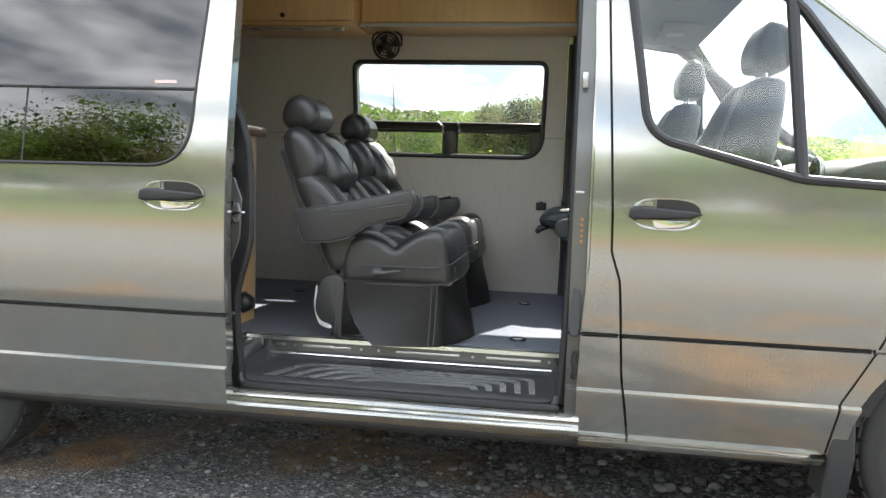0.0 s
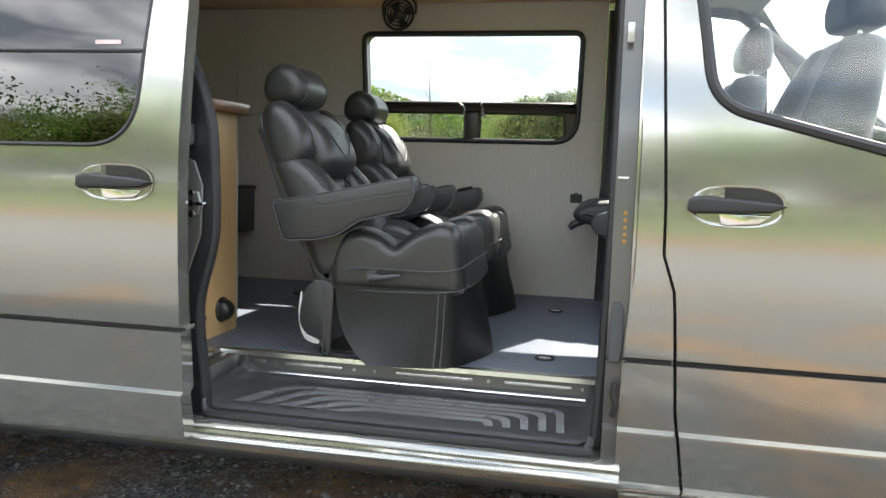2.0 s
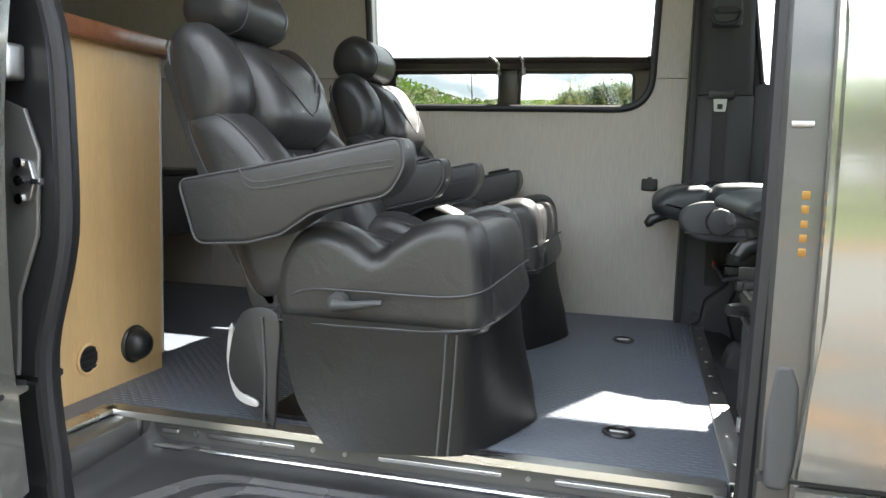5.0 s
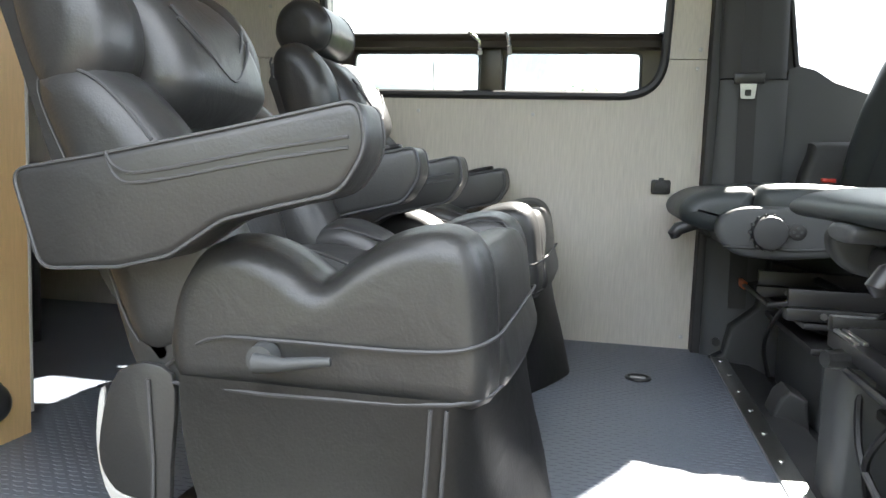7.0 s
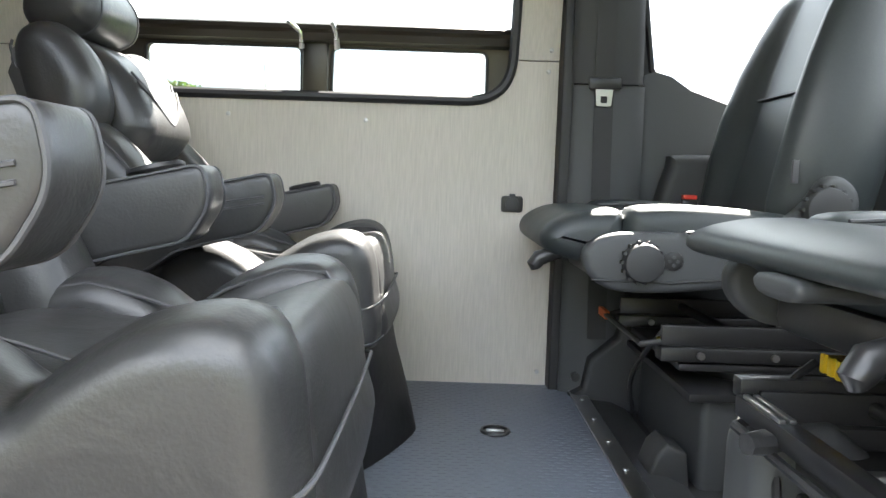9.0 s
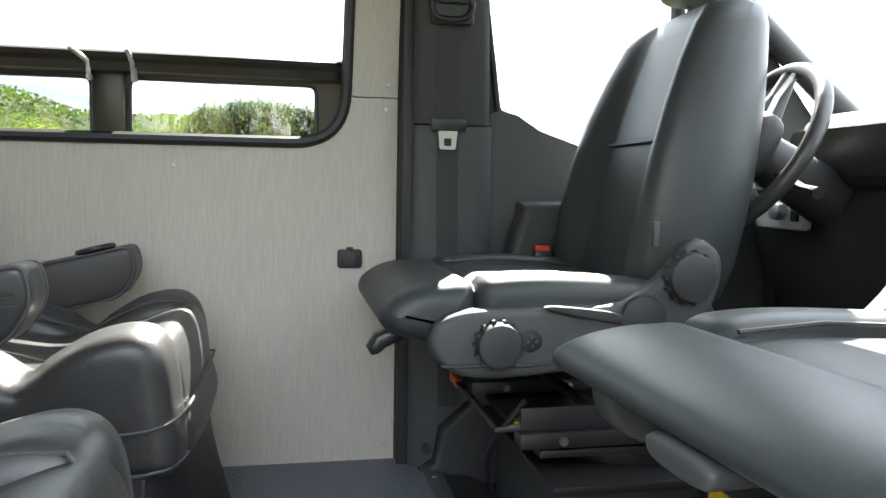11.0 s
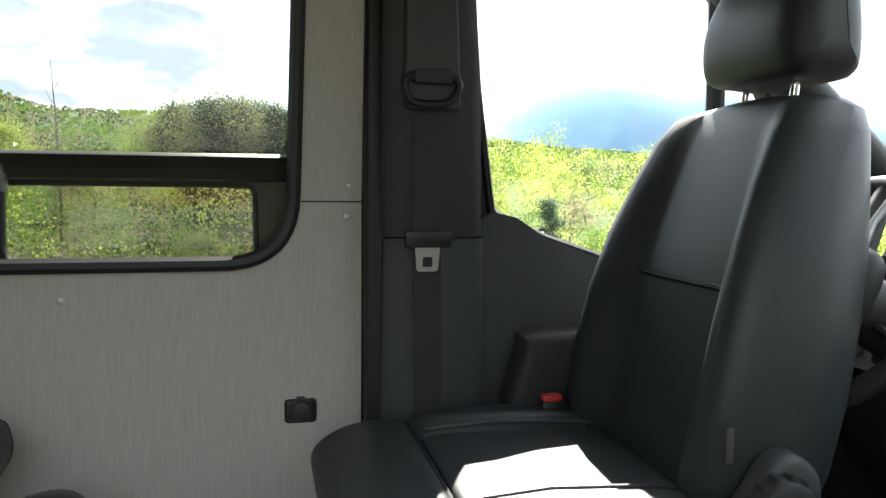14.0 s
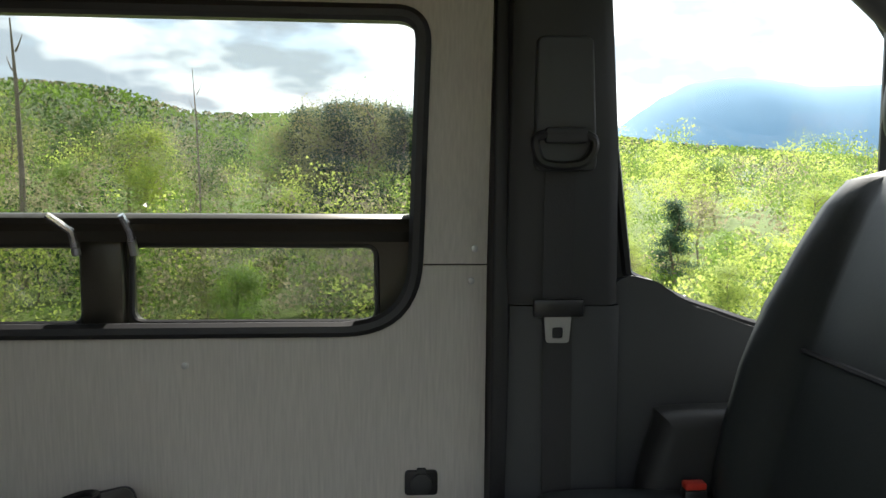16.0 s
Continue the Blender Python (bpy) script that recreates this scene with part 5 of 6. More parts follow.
# ---- cab ----
dash = thing("dashboard", "black moulded dashboard with vents and a switch panel", "dashboard")
part("body", pillow(smooth_loop(P2((2.10, 1.36), (2.16, 1.44), (2.35, 1.46), (2.68, 1.38), (2.72, 0.8), (2.45, 0.75), (2.32, 0.95), (2.18, 1.12)), 5), 0.13, 1.83, 0.04), PLASTIC, dash)
part("instrument_hood", pillow(smooth_loop(P2((2.06, 1.40), (2.08, 1.52), (2.16, 1.55), (2.34, 1.50), (2.4, 1.42), (2.2, 1.38)), 5), 1.20, 1.62, 0.05), PLASTIC, dash)
part("instrument_screen", sheet(rounded(P2((0.0, 0.0), (0.34, 0.0), (0.32, 0.10), (0.02, 0.10)), 0.03, 4), [], lambda x, z: 0.0, 0.004), BLACK, dash)
scr = dash.children[-1]
scr.matrix_local = pose(2.052, 1.24, 1.41, -10, 0, 90)
for y in (0.34, 0.86, 1.06, 1.70):
    vt = part("air_vent", tube([(2.085, y + 0.05 * math.cos(t), 1.405 + 0.05 * math.sin(t)) for t in (2 * math.pi * k / 24 for k in range(24))], 0.010, 8, True), STEEL, dash, "round air vent with silver ring")
    part("vent_core", cyl((2.07, y, 1.405), (2.10, y, 1.405), 0.046, n=24, bev=0.004), BLACK, vt)
    for k in range(3):
        part("vent_slat", box(2.064, 2.072, y - 0.042, y + 0.042, 1.38 + 0.02 * k, 1.387 + 0.02 * k, 0.001), PLASTIC, vt)
part("centre_screen", box(2.055, 2.075, 0.84, 1.10, 1.17, 1.33, 0.008), BLACK, dash, "black glossy centre screen")
lp = part("switch_panel", box(2.075, 2.10, 1.56, 1.74, 1.29, 1.37, 0.008), HEADLINER, dash, "grey light switch panel")
part("rotary_knob", cyl((2.055, 1.642, 1.333), (2.08, 1.642, 1.333), 0.022, n=20, bev=0.004), STEEL, lp)
for k in range(3):
    part("switch_key", box(2.068, 2.078, 1.575 + 0.008 * k, 1.581 + 0.008 * k, 1.31, 1.355, 0.001), BLACK, lp)

sw = thing("steering_wheel", "black leather steering wheel with silver spoke trim", "steering wheel", pose(1.875, 1.465, 1.462, 0, 62, 180))
ring = [(0.182 * math.cos(t), 0.182 * math.sin(t), 0.0) for t in (2 * math.pi * k / 48 for k in range(48))]
part("rim", tube(ring, 0.0165, 12, True), LEATHER, sw)
part("airbag_cover", pillow(smooth_loop(P2((-0.075, 0.0), (-0.055, -0.062), (0.0, -0.08), (0.055, -0.062), (0.075, 0.0), (0.06, 0.06), (0.0, 0.075), (-0.06, 0.06)), 5), -0.02, 0.045, 0.03, "z"), PLASTIC, sw)
part("emblem", tube([(0.022 * math.cos(t), 0.022 * math.sin(t), 0.047) for t in (2 * math.pi * k / 24 for k in range(24))], 0.0025, 6, True), CHROME, sw, "plain silver emblem ring")
for a in (0.0, math.pi, -math.pi / 2):
    d = Vector((math.cos(a), math.sin(a), 0))
    e = Vector((-math.sin(a), math.cos(a), 0))
    sp = part("spoke", tube([d * 0.05 + Vector((0, 0, 0.005)), d * 0.12, d * 0.18], [0.034, 0.02, 0.014], 10), PLASTIC, sw)
    for s in (-1, 1):
        part("spoke_trim", tube([d * 0.06 + e * s * 0.036 + Vector((0, 0, 0.022)), d * 0.11 + e * s * 0.026 + Vector((0, 0, 0.018)), d * 0.165 + e * s * 0.03 + Vector((0, 0, 0.01))], 0.006, 8), STEEL, sp, "silver trim")
    for k in range(3):
        part("key", box(-0.007, 0.007, -0.012, 0.012, -0.002, 0.004, 0.002), BLACK, sp)
        sp.children[-1].matrix_local = Matrix.Translation(d * (0.085 + 0.02 * k) + Vector((0, 0, 0.026))) @ pose(0, 0, 0, 0, 0, math.degrees(a))
part("column", cyl((0, 0, -0.02), (0, 0, -0.22), 0.05, 0.06, 16, 0.01), PLASTIC, sw)
part("stalk", tube([(0.03, 0.05, -0.05), (0.06, 0.14, -0.055), (0.07, 0.19, -0.055)], [0.009, 0.009, 0.012], 8), BLACK, sw)
part("stalk", tube([(0.03, -0.05, -0.05), (0.06, -0.14, -0.055), (0.07, -0.19, -0.055)], [0.009, 0.009, 0.012], 8), BLACK, sw)
rm = thing("rear_view_mirror", "black rear view mirror on the windscreen", "mirror", pose(2.0, 0.98, 1.90))
part("housing", box(-0.02, 0.02, -0.11, 0.11, -0.035, 0.035, 0.015), BLACK, rm)
part("stem", cyl((0.0, 0.0, 0.03), (0.06, 0.0, 0.1), 0.01, n=8), BLACK, rm)
for y in (0.55, 1.38):
    vis = thing("sun_visor", "light grey folded sun visor under the headliner", "sun visor", pose(1.72, y, 2.08), "sun visors")
    part("flap", box(-0.09, 0.09, -0.2, 0.2, -0.012, 0.008, 0.008), HEADLINER, vis)
    part("label", box(-0.05, 0.03, -0.05, 0.05, -0.0135, -0.011), LINING, vis)

# wheels
def wheel(x):
    wh = thing("wheel", "black road tyre on a dark steel wheel", "wheel", pose(x, 0.18, 0.51), "wheels")
    prof = rounded(P2((-0.105, 0.215), (0.105, 0.215), (0.115, 0.30), (0.10, 0.355), (-0.10, 0.355), (-0.115, 0.30)), [0.01, 0.01, 0.03, 0.03, 0.03, 0.03], 4)
    bm = bmesh.new()
    loft(bm, [[(r * math.cos(t), y, r * math.sin(t)) for y, r in [(p.x, p.y) for p in prof]] for t in (2 * math.pi * k / 48 for k in range(49))], True, False)
    ty = part("tyre", bm, TYRE, wh)
    for k in range(40):
        t = 2 * math.pi * k / 40
        for y0 in (-0.085, 0.03):
            part("tread_block", box(-0.02, 0.02, y0, y0 + 0.055, 0.0, 0.009, 0.002, 1) if k == 0 and y0 < 0 else box(-0.02, 0.02, y0, y0 + 0.055, 0.0, 0.009), TYRE, ty)
            ty.children[-1].matrix_local = pose(0.353 * math.sin(t), 0, 0.353 * math.cos(t), 0, math.degrees(t), 0)
    part("rim", tube([(0.20 * math.cos(t), -0.085, 0.20 * math.sin(t)) for t in (2 * math.pi * k / 36 for k in range(36))], 0.022, 8, True), STEEL, wh)
    part("disc", cyl((0, -0.075, 0), (0, -0.03, 0), 0.2, n=32, bev=0.01), STEEL, wh)


wheel(2.56)
wheel(-1.16)


# ---- ground and surroundings ----
def ground_z(x, y):
    n = noise.noise(Vector((x * 0.05, y * 0.05, 3.0)))
    z = 0.14 + 0.05 * noise.noise(Vector((x * 0.6, y * 0.6, 0.0))) * min(1, abs(y) / 6 + 0.1)
    if y > 6:
        k = min(1.0, (y - 6) / 14.0)
        z -= 4.2 * k * k * (3 - 2 * k)
    if y > 45:
        z += 0.030 * (y - 45) * (1 + n) * (0.25 if x > 20 + 0.35 * y else 1.0)
    if y < -40:
        z += 0.02 * (-40 - y) * (1 + n)
    return z


axis_x = [-1200, -700, -400, -250, -160, -100, -70, -50, -36, -26, -19, -14, -10] + [-7 + 0.7 * i for i in range(21)] + [10, 14, 19, 26, 36, 50, 70, 100, 160, 250, 400, 700, 1200]
axis_y = [-1200, -600, -300, -160, -100, -70, -50, -36, -26, -19, -14, -10] + [-7 + 0.7 * i for i in range(19)] + [7, 9, 12, 15, 18, 22, 27, 34, 44, 60, 80, 110, 150, 200, 280, 400, 600, 900, 1400]
gm = bmesh.new()
loft(gm, [[(x, y, ground_z(x, y)) for x in axis_x] for y in axis_y], False, False)


def ground_material():
    m = bpy.data.materials.new("gravel_mud_and_grass")
    m.use_nodes = True
    n, l = m.node_tree.nodes, m.node_tree.links
    b = n["Principled BSDF"]
    co, sx = n.new("ShaderNodeTexCoord"), n.new("ShaderNodeSeparateXYZ")
    l.new(co.outputs["Object"], sx.inputs[0])
    def noi(s, d=4):
        q = n.new("ShaderNodeTexNoise")
        q.inputs["Scale"].default_value, q.inputs["Detail"].default_value = s, d
        l.new(co.outputs["Object"], q.inputs["Vector"])
        return q.outputs["Fac"]
    def ramp(src, stops):
        q = n.new("ShaderNodeValToRGB")
        while len(q.color_ramp.elements) < len(stops):
            q.color_ramp.elements.new(0.5)
        for e, (p, c) in zip(q.color_ramp.elements, stops):
            e.position, e.color = p, (*c, 1)
        l.new(src, q.inputs[0])
        return q.outputs[0]
    def mix(f, a, c):
        q = n.new("ShaderNodeMix")
        q.data_type = "RGBA"
        l.new(f, q.inputs["Factor"]), l.new(a, q.inputs["A"]), l.new(c, q.inputs["B"])
        return q.outputs["Result"]
    def step_y(lo, hi, wob, s):
        a, q = n.new("ShaderNodeMath"), n.new("ShaderNodeMapRange")
        a.operation = "MULTIPLY_ADD"
        a.inputs[1].default_value = wob
        l.new(noi(s, 5), a.inputs[0]), l.new(sx.outputs["Y"], a.inputs[2])
        q.inputs["From Min"].default_value, q.inputs["From Max"].default_value = lo + wob / 2, hi + wob / 2
        l.new(a.outputs[0], q.inputs["Value"])
        return q.outputs[0]
    vo = n.new("ShaderNodeTexVoronoi")
    vo.inputs["Scale"].default_value = 80
    l.new(co.outputs["Object"], vo.inputs["Vector"])
    sep = n.new("ShaderNodeSeparateColor")
    l.new(vo.outputs["Color"], sep.inputs[0])
    stones = ramp(sep.outputs[0], [(0.0, (0.035, 0.034, 0.033)), (0.6, (0.10, 0.098, 0.094)), (0.93, (0.17, 0.166, 0.158)), (1.0, (0.32, 0.315, 0.30))])
    mud = ramp(noi(9, 6), [(0.3, (0.08, 0.056, 0.04)), (0.6, (0.18, 0.11, 0.055)), (0.8, (0.28, 0.155, 0.065))])
    near = mix(ramp(noi(1.3, 4), [(0.5, (0, 0, 0)), (0.62, (1, 1, 1))]), stones, mud)
    grass = ramp(noi(0.7, 8), [(0.3, (0.06, 0.09, 0.025)), (0.7, (0.13, 0.165, 0.05))])
    clay = ramp(noi(2, 6), [(0.3, (0.14, 0.07, 0.035)), (0.7, (0.27, 0.14, 0.07))])
    lot = ramp(noi(25, 6), [(0.3, (0.10, 0.098, 0.095)), (0.7, (0.23, 0.226, 0.217))])
    g1 = mix(step_y(-3.0, -6.0, 1.0, 0.5), near, lot)
    g2 = mix(step_y(-11.0, -11.6, 2.0, 0.3), g1, clay)
    g3 = mix(step_y(-14.0, -14.8, 2.0, 0.3), g2, grass)
    g4 = mix(step_y(4.5, 5.5, 1.5, 0.5), g3, grass)
    under = ramp(noi(0.4, 6), [(0.3, (0.05, 0.075, 0.015)), (0.7, (0.12, 0.16, 0.035))])
    g5 = mix(step_y(20.0, 26.0, 4.0, 0.2), g4, under)
    l.new(g5, b.inputs["Base Color"])
    b.inputs["Roughness"].default_value, b.inputs["Specular IOR Level"].default_value = 0.85, 0.12
    bp = n.new("ShaderNodeBump")
    bp.inputs["Strength"].default_value, bp.inputs["Distance"].default_value = 0.8, 0.015
    l.new(vo.outputs["Distance"], bp.inputs["Height"]), l.new(bp.outputs[0], b.inputs["Normal"])
    return m


setting("ground", gm, ground_material(), "wet gravel and mud with grass beyond", "ground", 0)

LEAF = [make_mat("spring_leaves_" + k, c, 0.6, 0, 0.3, 0.6, 9, 0.0, random_tint=0.25) for k, c in (("lime", (0.33, 0.40, 0.07)), ("green", (0.17, 0.27, 0.045)), ("pine", (0.04, 0.085, 0.045)), ("olive", (0.26, 0.26, 0.09)))]
for m in LEAF:
    m.node_tree.nodes["Principled BSDF"].inputs["Subsurface Weight"].default_value = 0.0
    bs, out = m.node_tree.nodes["Principled BSDF"], m.node_tree.nodes["Material Output"]
    tl, ms = m.node_tree.nodes.new("ShaderNodeBsdfTranslucent"), m.node_tree.nodes.new("ShaderNodeMixShader")
    m.node_tree.links.new(bs.inputs["Base Color"].links[0].from_socket, tl.inputs[0])
    ms.inputs[0].default_value = 0.6
    m.node_tree.links.new(bs.outputs[0], ms.inputs[1]), m.node_tree.links.new(tl.outputs[0], ms.inputs[2]), m.node_tree.links.new(ms.outputs[0], out.inputs[0])
BARK = make_mat("grey_bark", (0.16, 0.13, 0.1), 0.9, 0, 0.3, 4, 40, 0.3)


def tree(kind, height, seed, leaf, count, label):
    """A tapered trunk with limbs and a crown of many small leaf sprays."""
    rng = random.Random(seed)
    root = thing("tree", label, "tree", group="trees beyond the van")
    bm, tips = bmesh.new(), []
    sway = [Vector((rng.uniform(-0.04, 0.04) * height, rng.uniform(-0.04, 0.04) * height, height * t)) * (1 if t else 0) for t in (0, 0.25, 0.5, 0.75, 0.97)]
    tube(sway, [height * k for k in (0.018, 0.014, 0.011, 0.006, 0.002)], 7, bm=bm)
    for k in range(16 if kind != "pine" else 26):
        t = rng.uniform(0.22, 0.95) if kind != "pine" else 0.15 + 0.8 * k / 26
        base = sway[int(t * 4)].lerp(sway[min(4, int(t * 4) + 1)], t * 4 - int(t * 4))
        a = rng.uniform(0, 6.283)
        ln = height * (0.26 * (1.15 - t) + 0.08) if kind != "pine" else height * 0.2 * (1.05 - t)
        rise = 0.6 if kind != "pine" else -0.05
        end = base + Vector((math.cos(a), math.sin(a), rise * rng.uniform(0.6, 1.3))) * ln
        midp = base.lerp(end, 0.5) + Vector((0, 0, 0.06 * ln))
        tube([base, midp, end], [height * 0.005, height * 0.0035, height * 0.0012], 5, bm=bm)
        tips += [midp, end, end, base.lerp(end, 0.8)]
    part("trunk", bm, BARK, root)
    bm = bmesh.new()
    for k in range(count):
        c = rng.choice(tips)
        s = height * (0.075 if kind != "pine" else 0.05)
        p = c + Vector((rng.gauss(0, s), rng.gauss(0, s), rng.gauss(0, s * (0.8 if kind != "pine" else 0.35))))
        size = height * rng.uniform(0.0045, 0.0105)
        w = ((p - Vector((0, 0, height * 0.5))).normalized() + Vector((rng.gauss(0, 0.4), rng.gauss(0, 0.4), rng.gauss(0, 0.4)))).normalized()
        u = w.orthogonal().normalized()
        u.rotate(Matrix.Rotation(rng.uniform(0, 6.28), 3, w))
        v = w.cross(u)
        q = [p + u * size, p + v * size * 0.7, p - u * size * 0.8, p - v * size * 0.6]
        bm.faces.new([bm.verts.new(z) for z in q])
    part("crown", bm, leaf, root, smooth=0)
    return root


SKYLINE = [(-60, 5.5), (-30, 6.3), (-20, 6.4), (-16.5, 5.5), (-13.3, 4.9), (-8, 5.0), (-6.5, 5.6), (-4, 6.2), (-1.7, 6.5), (0.8, 6.5), (2.2, 6.0), (4, 5.2), (10, 4.9), (18, 5.0), (20, 4.9), (23.5, 3.7), (27, 3.5), (30, 4.6), (33, 3.9), (45, 4.0), (70, 3.5)]


def skyline(x, y):
    """Height at which the tree tops stand against the sky, seen from the van."""
    az = math.degrees(math.atan2(x - 1.0, y))
    for (a, e0), (b, e1) in zip(SKYLINE, SKYLINE[1:]):
        if az <= b:
            k = max(0.0, (az - a) / (b - a))
            return 1.5 + math.hypot(x - 1.0, y) * math.tan(radians(e0 + (e1 - e0) * k))
    return 1.5 + math.hypot(x, y) * 0.06


SIZES = (8.0, 9.0, 11.0, 9.0, 5.0)
KINDS = [tree("leafy", 8.0, 1, LEAF[0], 12000, "young bright lime green leafy tree"), tree("leafy", 9.0, 2, LEAF[1], 12000, "mid green leafy tree in spring"), tree("pine", 11.0, 3, LEAF[2], 14000, "dark green pine tree"), tree("leafy", 9.0, 4, LEAF[3], 4500, "thin olive tree just coming into leaf"), tree("leafy", 5.0, 5, LEAF[0], 9000, "low bright green bush")]
rng = random.Random(11)
spots = []
for k in range(110):
    y = (27, 36, 48, 64, 84)[k % 5] + rng.uniform(-3, 5)
    az = rng.uniform(-34, 48)
    x = 1.0 + y * math.tan(radians(az))
    if not (11 < az < 15.5 and y < 45):
        east = az > 12
        kind = rng.choice((0, 0, 1, 0, 3, 4)) if east else rng.choice((3, 3, 1, 0, 3, 1))
        low = (0.1, 0.25, 0.45, 0.65, 0.8)[k % 5]
        spots.append((x, y, kind, rng.uniform(low * 0.6, low + 0.12)))
# the stand of pines, and the lone pine in the clearing
for k in range(16):
    az, y = -6.5 + 0.62 * k + rng.uniform(-0.2, 0.2), 66 + rng.uniform(-7, 7)
    spots.append((1.0 + y * math.tan(radians(az)), y, 2 if k % 3 else 3, rng.uniform(0.93, 1.03)))
spots.append((1.0 + 36 * math.tan(radians(20.9)), 36, 2, 0.62))
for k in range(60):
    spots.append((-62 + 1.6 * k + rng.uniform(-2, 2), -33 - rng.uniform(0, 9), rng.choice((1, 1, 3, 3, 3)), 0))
first = set()
for x, y, k, frac in spots:
    g0 = ground_z(x, y)
    if y > 0:
        sc = max(0.35, (skyline(x, y) - g0) * max(frac, 0.2) / (SIZES[k] * 0.97))
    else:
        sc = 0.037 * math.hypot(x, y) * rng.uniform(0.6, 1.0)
    m = pose(x, y, g0 - 0.1, 0, 0, rng.uniform(0, 360)) @ Matrix.Scale(sc, 4)
    if k not in first:
        KINDS[k].matrix_world = m
        first.add(k)
    else:
        ob = copy_thing(KINDS[k], Matrix.Identity(4))
        ob.matrix_world = m

# woodland: countless leaf sprays that close the gaps between the trees
def island_material(name, stops):
    m = bpy.data.materials.new(name)
    m.use_nodes = True
    n, l = m.node_tree.nodes, m.node_tree.links
    g, r, b = n.new("ShaderNodeNewGeometry"), n.new("ShaderNodeValToRGB"), n["Principled BSDF"]
    while len(r.color_ramp.elements) < len(stops):
        r.color_ramp.elements.new(0.5)
    for e, (q, c) in zip(r.color_ramp.elements, stops):
        e.position, e.color = q, (*c, 1)
    b.inputs["Roughness"].default_value, b.inputs["Specular IOR Level"].default_value = 0.75, 0.15
    l.new(g.outputs["Random Per Island"], r.inputs[0]), l.new(r.outputs[0], b.inputs["Base Color"])
    return m, r


def woodland_material(name, dark, pale):
    """Leaves of one kind of tree: the colour drifts from crown to crown and a little from leaf to leaf."""
    m, r = island_material(name, [(0.0, dark), (0.5, tuple((a + b) / 2 for a, b in zip(dark, pale))), (1.0, pale)])
    n, l = m.node_tree.nodes, m.node_tree.links
    tl, mx, co, no, st, bl = (n.new("ShaderNode" + k) for k in ("BsdfTranslucent", "MixShader", "TexCoord", "TexNoise", "MapRange", "Mix"))
    mx.inputs[0].default_value, bl.inputs["Factor"].default_value = 0.5, 0.35
    no.inputs["Scale"].default_value, no.inputs["Detail"].default_value = 0.3, 2
    st.inputs["From Min"].default_value, st.inputs["From Max"].default_value = 0.3, 0.7
    island = r.inputs[0].links[0].from_socket
    l.new(co.outputs["Object"], no.inputs["Vector"]), l.new(no.outputs["Fac"], st.inputs["Value"])
    l.new(st.outputs[0], bl.inputs["A"]), l.new(island, bl.inputs["B"]), l.new(bl.outputs["Result"], r.inputs[0])
    l.new(r.outputs[0], tl.inputs[0]), l.new(n["Principled BSDF"].outputs[0], mx.inputs[1]), l.new(tl.outputs[0], mx.inputs[2])
    l.new(mx.outputs[0], n["Material Output"].inputs[0])
    return m


SPECIES = (("lime", (0.34, 0.43, 0.07), (0.56, 0.6, 0.17), "bright lime green"), ("green", (0.09, 0.16, 0.03), (0.22, 0.31, 0.06), "mid green"), ("bare", (0.17, 0.15, 0.09), (0.36, 0.32, 0.20), "grey brown, barely in leaf"), ("dark", (0.025, 0.05, 0.018), (0.08, 0.12, 0.04), "dark green"))
WOODS = [woodland_material("woodland_" + k, a, b) for k, a, b, _ in SPECIES]


def hill_h(x):
    az = math.degrees(math.atan2(x - 1.0, 378))
    e = 4.75 + 1.65 / (1 + math.exp((az + 16.5) / 1.3)) - 0.09 * max(0, az)
    return 1.5 + math.hypot(x, 378) * math.tan(radians(e)) - 2.5 + 1.5 * noise.noise(Vector((x * 0.03, 0, 0)))


wrng = random.Random(5)
leaf_sets = [([], []) for _ in SPECIES]


def spray(kind, p, size, out, turn=0.3):
    """A leaf spray facing outwards from its crown."""
    verts, faces = leaf_sets[kind]
    w = (out + Vector((wrng.gauss(0, turn), wrng.gauss(0, turn), wrng.gauss(0, turn)))).normalized()
    u = w.orthogonal().normalized()
    u.rotate(Matrix.Rotation(wrng.uniform(0, 6.28), 3, w))
    v = w.cross(u) * wrng.uniform(0.5, 0.9)
    i = len(verts)
    verts.extend((p + u * size, p + v * size, p - u * size * 0.8, p - v * size))
    faces.append((i, i + 1, i + 2, i + 3))


def crown(kind, x, y, g0, h, r, count, low=0.2, fine=1.0):
    """A lobed crown: several clumps of leaf sprays round one stem, with gaps between them."""
    lobes = [(Vector((wrng.gauss(0, 0.42), wrng.gauss(0, 0.42), wrng.uniform(-0.75, 0.8))), wrng.uniform(0.3, 0.6)) for _ in range(7)]
    for j in range(count):
        c, q = wrng.choice(lobes)
        d = Vector((wrng.gauss(0, 1), wrng.gauss(0, 1), wrng.gauss(0, 1))).normalized()
        p = c + d * q * wrng.uniform(0.55, 1.05)
        mid, half = h * (1 + low) / 2, h * (1 - low) / 2
        spray(kind, Vector((x + p.x * r, y + p.y * r, g0 + mid + min(1.1, p.z) * half)), r * fine * wrng.uniform(0.02, 0.055), d)


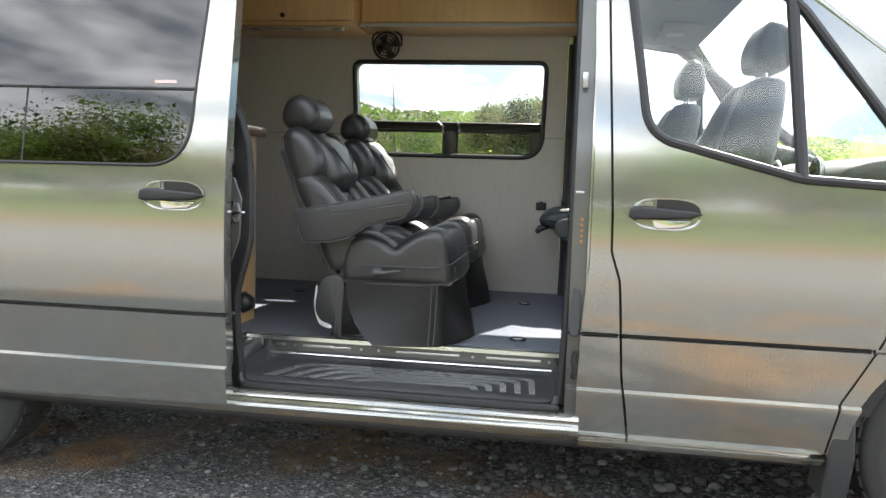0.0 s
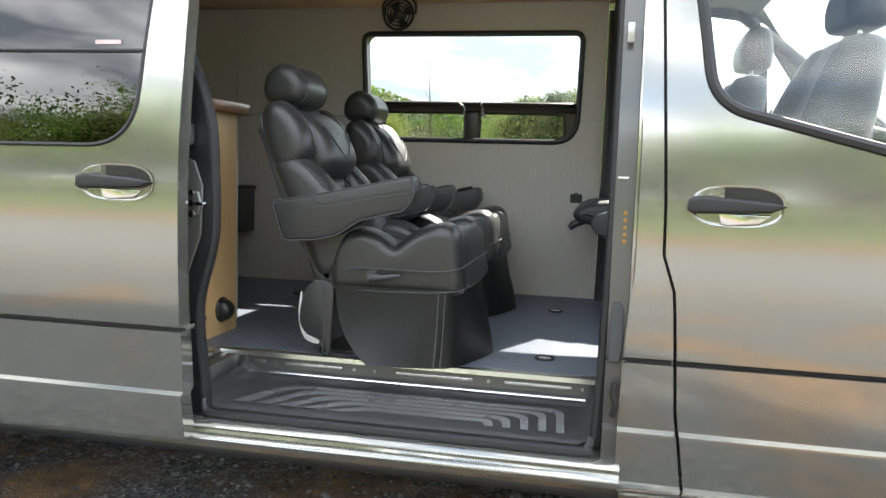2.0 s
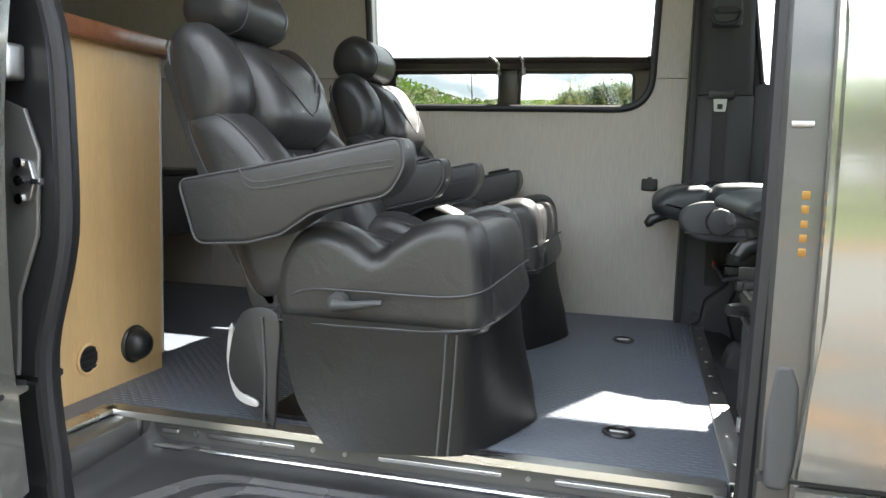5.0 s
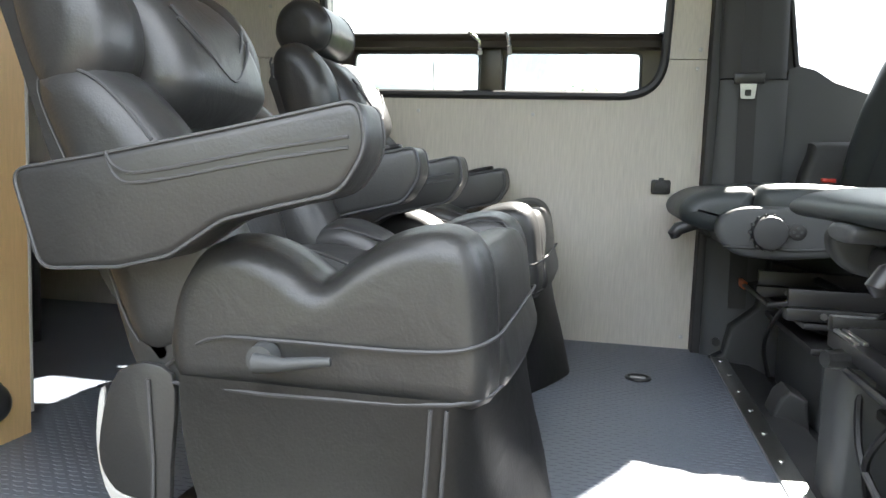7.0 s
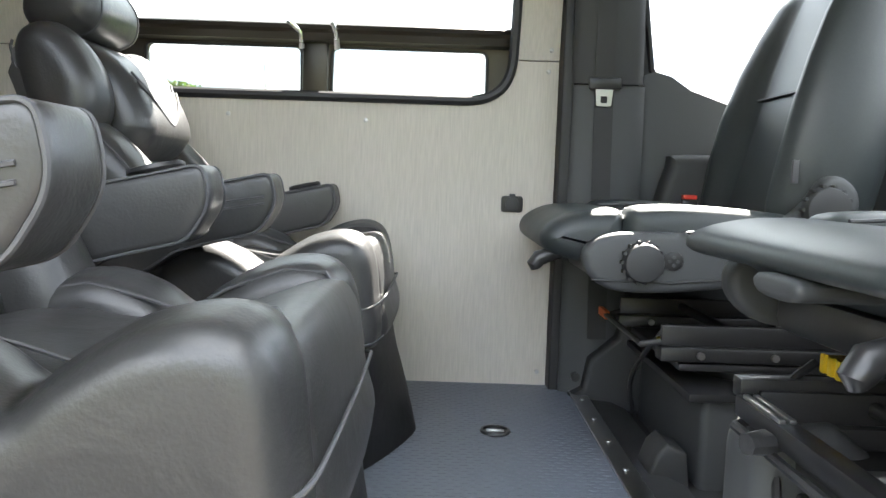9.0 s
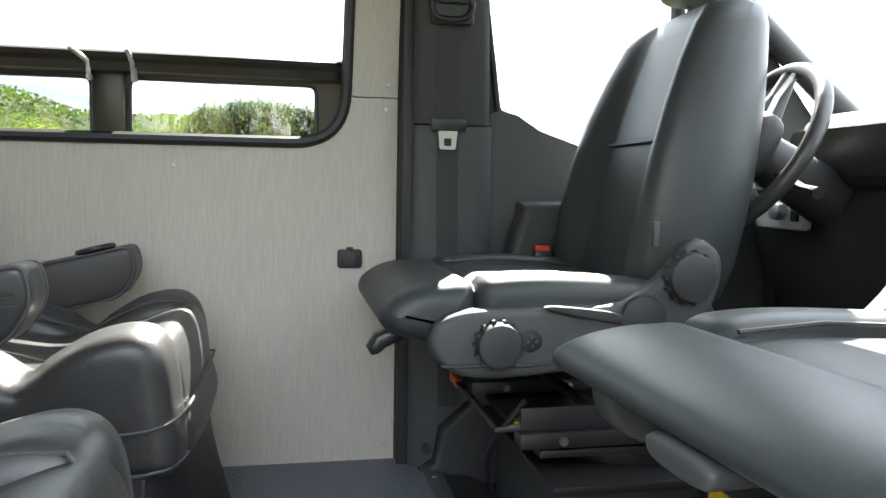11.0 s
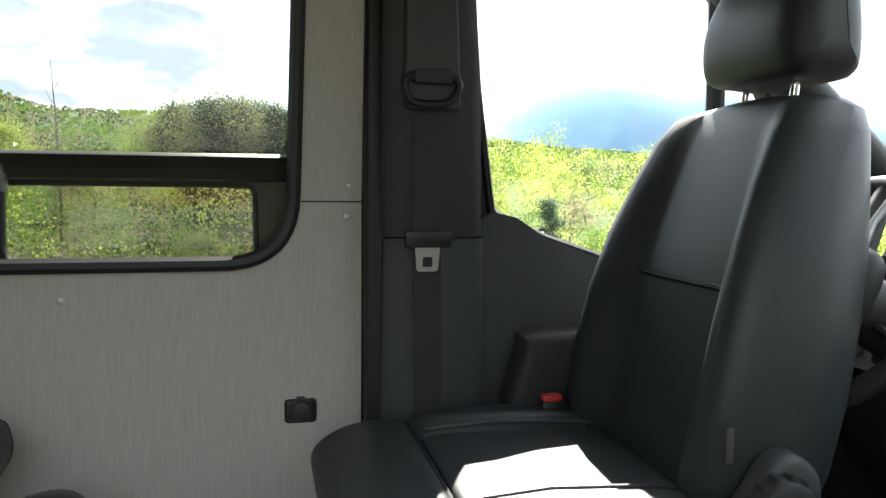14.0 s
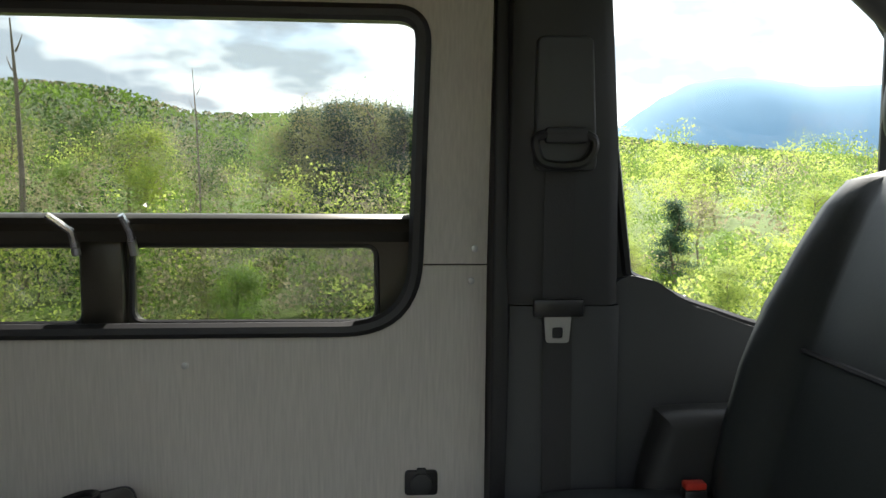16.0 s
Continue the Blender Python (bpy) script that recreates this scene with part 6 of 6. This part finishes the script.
for k in range(760):
    # crowns of the wood beyond the field, taller towards the back
    y = 27 + 95 * wrng.random() ** 1.5
    az = wrng.uniform(-38, 52)
    x = 1.0 + y * math.tan(radians(az))
    if 19.0 < az < 23.0 and y < 42:
        continue
    g0 = ground_z(x, y)
    east = az > 12
    depth = min(1.0, (y - 20) / 85)
    h = max(1.2, (skyline(x, y) - g0) * (wrng.uniform(0.25, 0.5) + 0.48 * depth))
    kind = wrng.choice((0, 0, 0, 1, 1, 2)) if east else wrng.choice((0, 1, 1, 2, 2, 2, 3))
    if not east and depth > 0.55:
        kind = wrng.choice((1, 2, 2, 3, 3))
    crown(kind, x, y, g0, h, wrng.uniform(0.9, 1.8) * (1 + y / 75), 380 if kind != 2 else 240, 0.15 if y < 45 else 0.35)
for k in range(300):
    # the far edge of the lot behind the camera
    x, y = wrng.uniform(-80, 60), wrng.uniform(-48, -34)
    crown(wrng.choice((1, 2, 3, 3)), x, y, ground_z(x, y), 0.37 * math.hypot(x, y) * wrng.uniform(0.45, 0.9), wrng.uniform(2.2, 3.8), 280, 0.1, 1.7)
for k in range(360):
    # low undergrowth at the edge of the wood
    y = 19 + 32 * wrng.random()
    x = wrng.uniform(-0.8 * y, 1.3 * y)
    crown(wrng.choice((0, 0, 1, 1, 2)), x, y, ground_z(x, y), wrng.uniform(0.6, 1.8), wrng.uniform(0.6, 1.4), 90, 0.0, 2.0)
for k in range(36000):
    x = wrng.uniform(-250, 270)
    j = wrng.random()
    z = -20 + (hill_h(x) + 20) * math.sin(math.pi / 2 * j)
    kind = 1 if noise.noise(Vector((x * 0.05, j * 6, 2))) > 0.05 else wrng.choice((2, 3, 1))
    spray(kind, Vector((x, 258 + 120 * j + wrng.uniform(-2, 2), z + wrng.uniform(-1, 2.5))), wrng.uniform(0.5, 1.2), Vector((wrng.gauss(0, 0.5), -1, 0.4 + wrng.gauss(0, 0.4))))
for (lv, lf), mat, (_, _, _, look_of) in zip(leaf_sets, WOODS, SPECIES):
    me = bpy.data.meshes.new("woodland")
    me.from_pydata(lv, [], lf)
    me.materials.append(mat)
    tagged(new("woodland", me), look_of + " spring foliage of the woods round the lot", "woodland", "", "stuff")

# loose stones on the ground beside and under the van
verts, faces = [], []
ico = bmesh.new()
bmesh.ops.create_icosphere(ico, subdivisions=2, radius=1.0)
ico_v, ico_f = [v.co.copy() for v in ico.verts], [[v.index for v in f.verts] for f in ico.faces]
ico.free()
for k in range(6500):
    x = wrng.uniform(-2.2, 2.7)
    y = wrng.uniform(-0.3, 3.0)
    big = 1.0 + 0.6 * max(0, min(1, (x - 0.2) / 1.2)) * (1 if y > 0.3 else 0.5)
    if noise.noise(Vector((x * 0.9, y * 0.9, 5))) > 0.12 and wrng.random() < 0.85:
        continue
    r = (0.005 + 0.011 * wrng.random() ** 2) * big
    sx, sy, sz, a = wrng.uniform(0.8, 1.5), wrng.uniform(0.7, 1.1), wrng.uniform(0.4, 0.8), wrng.uniform(0, 6.28)
    i = len(verts)
    zz = ground_z(x, y) + r * 0.25 + (0.012 * max(0, min(1, (x - 0.6))) if y > 0.5 else 0)
    for c in ico_v:
        q = Vector((c.x * sx, c.y * sy, c.z * sz)) * r * wrng.uniform(0.85, 1.1)
        verts.append((x + q.x * math.cos(a) - q.y * math.sin(a), y + q.x * math.sin(a) + q.y * math.cos(a), zz + q.z))
    faces.extend([[i + t for t in f] for f in ico_f])
me = bpy.data.meshes.new("loose_stones")
me.from_pydata(verts, [], faces)
for q in me.polygons:
    q.use_smooth = True
me.materials.append(island_material("grey_gravel_stones", [(0.0, (0.05, 0.05, 0.048)), (0.6, (0.11, 0.108, 0.1)), (0.9, (0.18, 0.175, 0.165)), (1.0, (0.3, 0.3, 0.29))])[0])
tagged(new("loose_stones", me), "loose grey gravel stones on the wet ground", "gravel", "", "stuff")

# far wooded hill, and a mountain turned blue by painted haze
def ridge(name, pts, y, depth, mat, label, rough):
    bm = bmesh.new()
    loops = []
    for k, (x, h) in enumerate(pts):
        loops.append([(x, y + depth * j / 6, -20 + (h + 20) * math.sin(math.pi / 2 * j / 6) + (rough * noise.noise(Vector((x * 0.02, j * 1.3, 0))) if j else 0)) for j in range(7)])
    loft(bm, loops, False, False)
    return setting(name, bm, mat, label, "hill", 60)


HILL = make_mat("wooded_hill", (0.07, 0.10, 0.03), 0.9, 0, 0.5, 0.08, 0.5, 0.0)
# The haze of distance is put into the mountain's base colour.
HAZE_BLUE = make_mat("mountain_haze_colour", (0.11, 0.21, 0.31), 1.0, 0, 0.08, 0.002, 0.02, 0.0)
hx = [-260 + 12 * k for k in range(46)]
ridge("backdrop_hill", [(x, hill_h(x)) for x in hx], 260, 120, HILL, "wooded green hill behind the trees", 3)
MOUNTAIN = [(-300, 40), (300, 70), (700, 120), (820, 190), (900, 255), (980, 305), (1080, 348), (1180, 375), (1264, 388), (1330, 378), (1470, 352), (1600, 358), (1720, 362), (1900, 340), (2200, 300), (2800, 220), (4300, 150)]


def mountain_h(x):
    for (a, h0), (b, h1) in zip(MOUNTAIN, MOUNTAIN[1:]):
        if x <= b:
            return h0 + (h1 - h0) * (x - a) / (b - a) + 9 * noise.noise(Vector((x * 0.006, 7, 0)))
    return MOUNTAIN[-1][1]


ridge("backdrop_mountain", [(x, mountain_h(x)) for x in range(-300, 4300, 40)], 2150, 550, HAZE_BLUE, "distant mountain with blue haze put into its colour", 8)

# two dead snags
for x, y, top, r in ((-9.4, 44, 7.9, 0.06), (-18.0, 42, 10.0, 0.15)):
    g0 = ground_z(x, y)
    sn = thing("dead_tree", "bare grey dead tree trunk standing above the woods", "tree", pose(x, y, g0 - 0.1))
    h = top - g0
    part("trunk", tube([(0, 0, 0), (0.1, 0, h * 0.4), (-0.05, 0.1, h * 0.75), (-0.2, 0.0, h)], [r * 1.3, r, r * 0.7, r * 0.25], 7), BARK, sn)
    for t, dx in ((0.72, 0.6), (0.8, -0.5), (0.88, 0.35)):
        part("limb", tube([(0, 0.05, h * t), (dx * 0.5, 0.0, h * t + 0.3), (dx, 0.1, h * t + 0.9)], [r * 0.45, r * 0.3, r * 0.1], 5), BARK, sn)
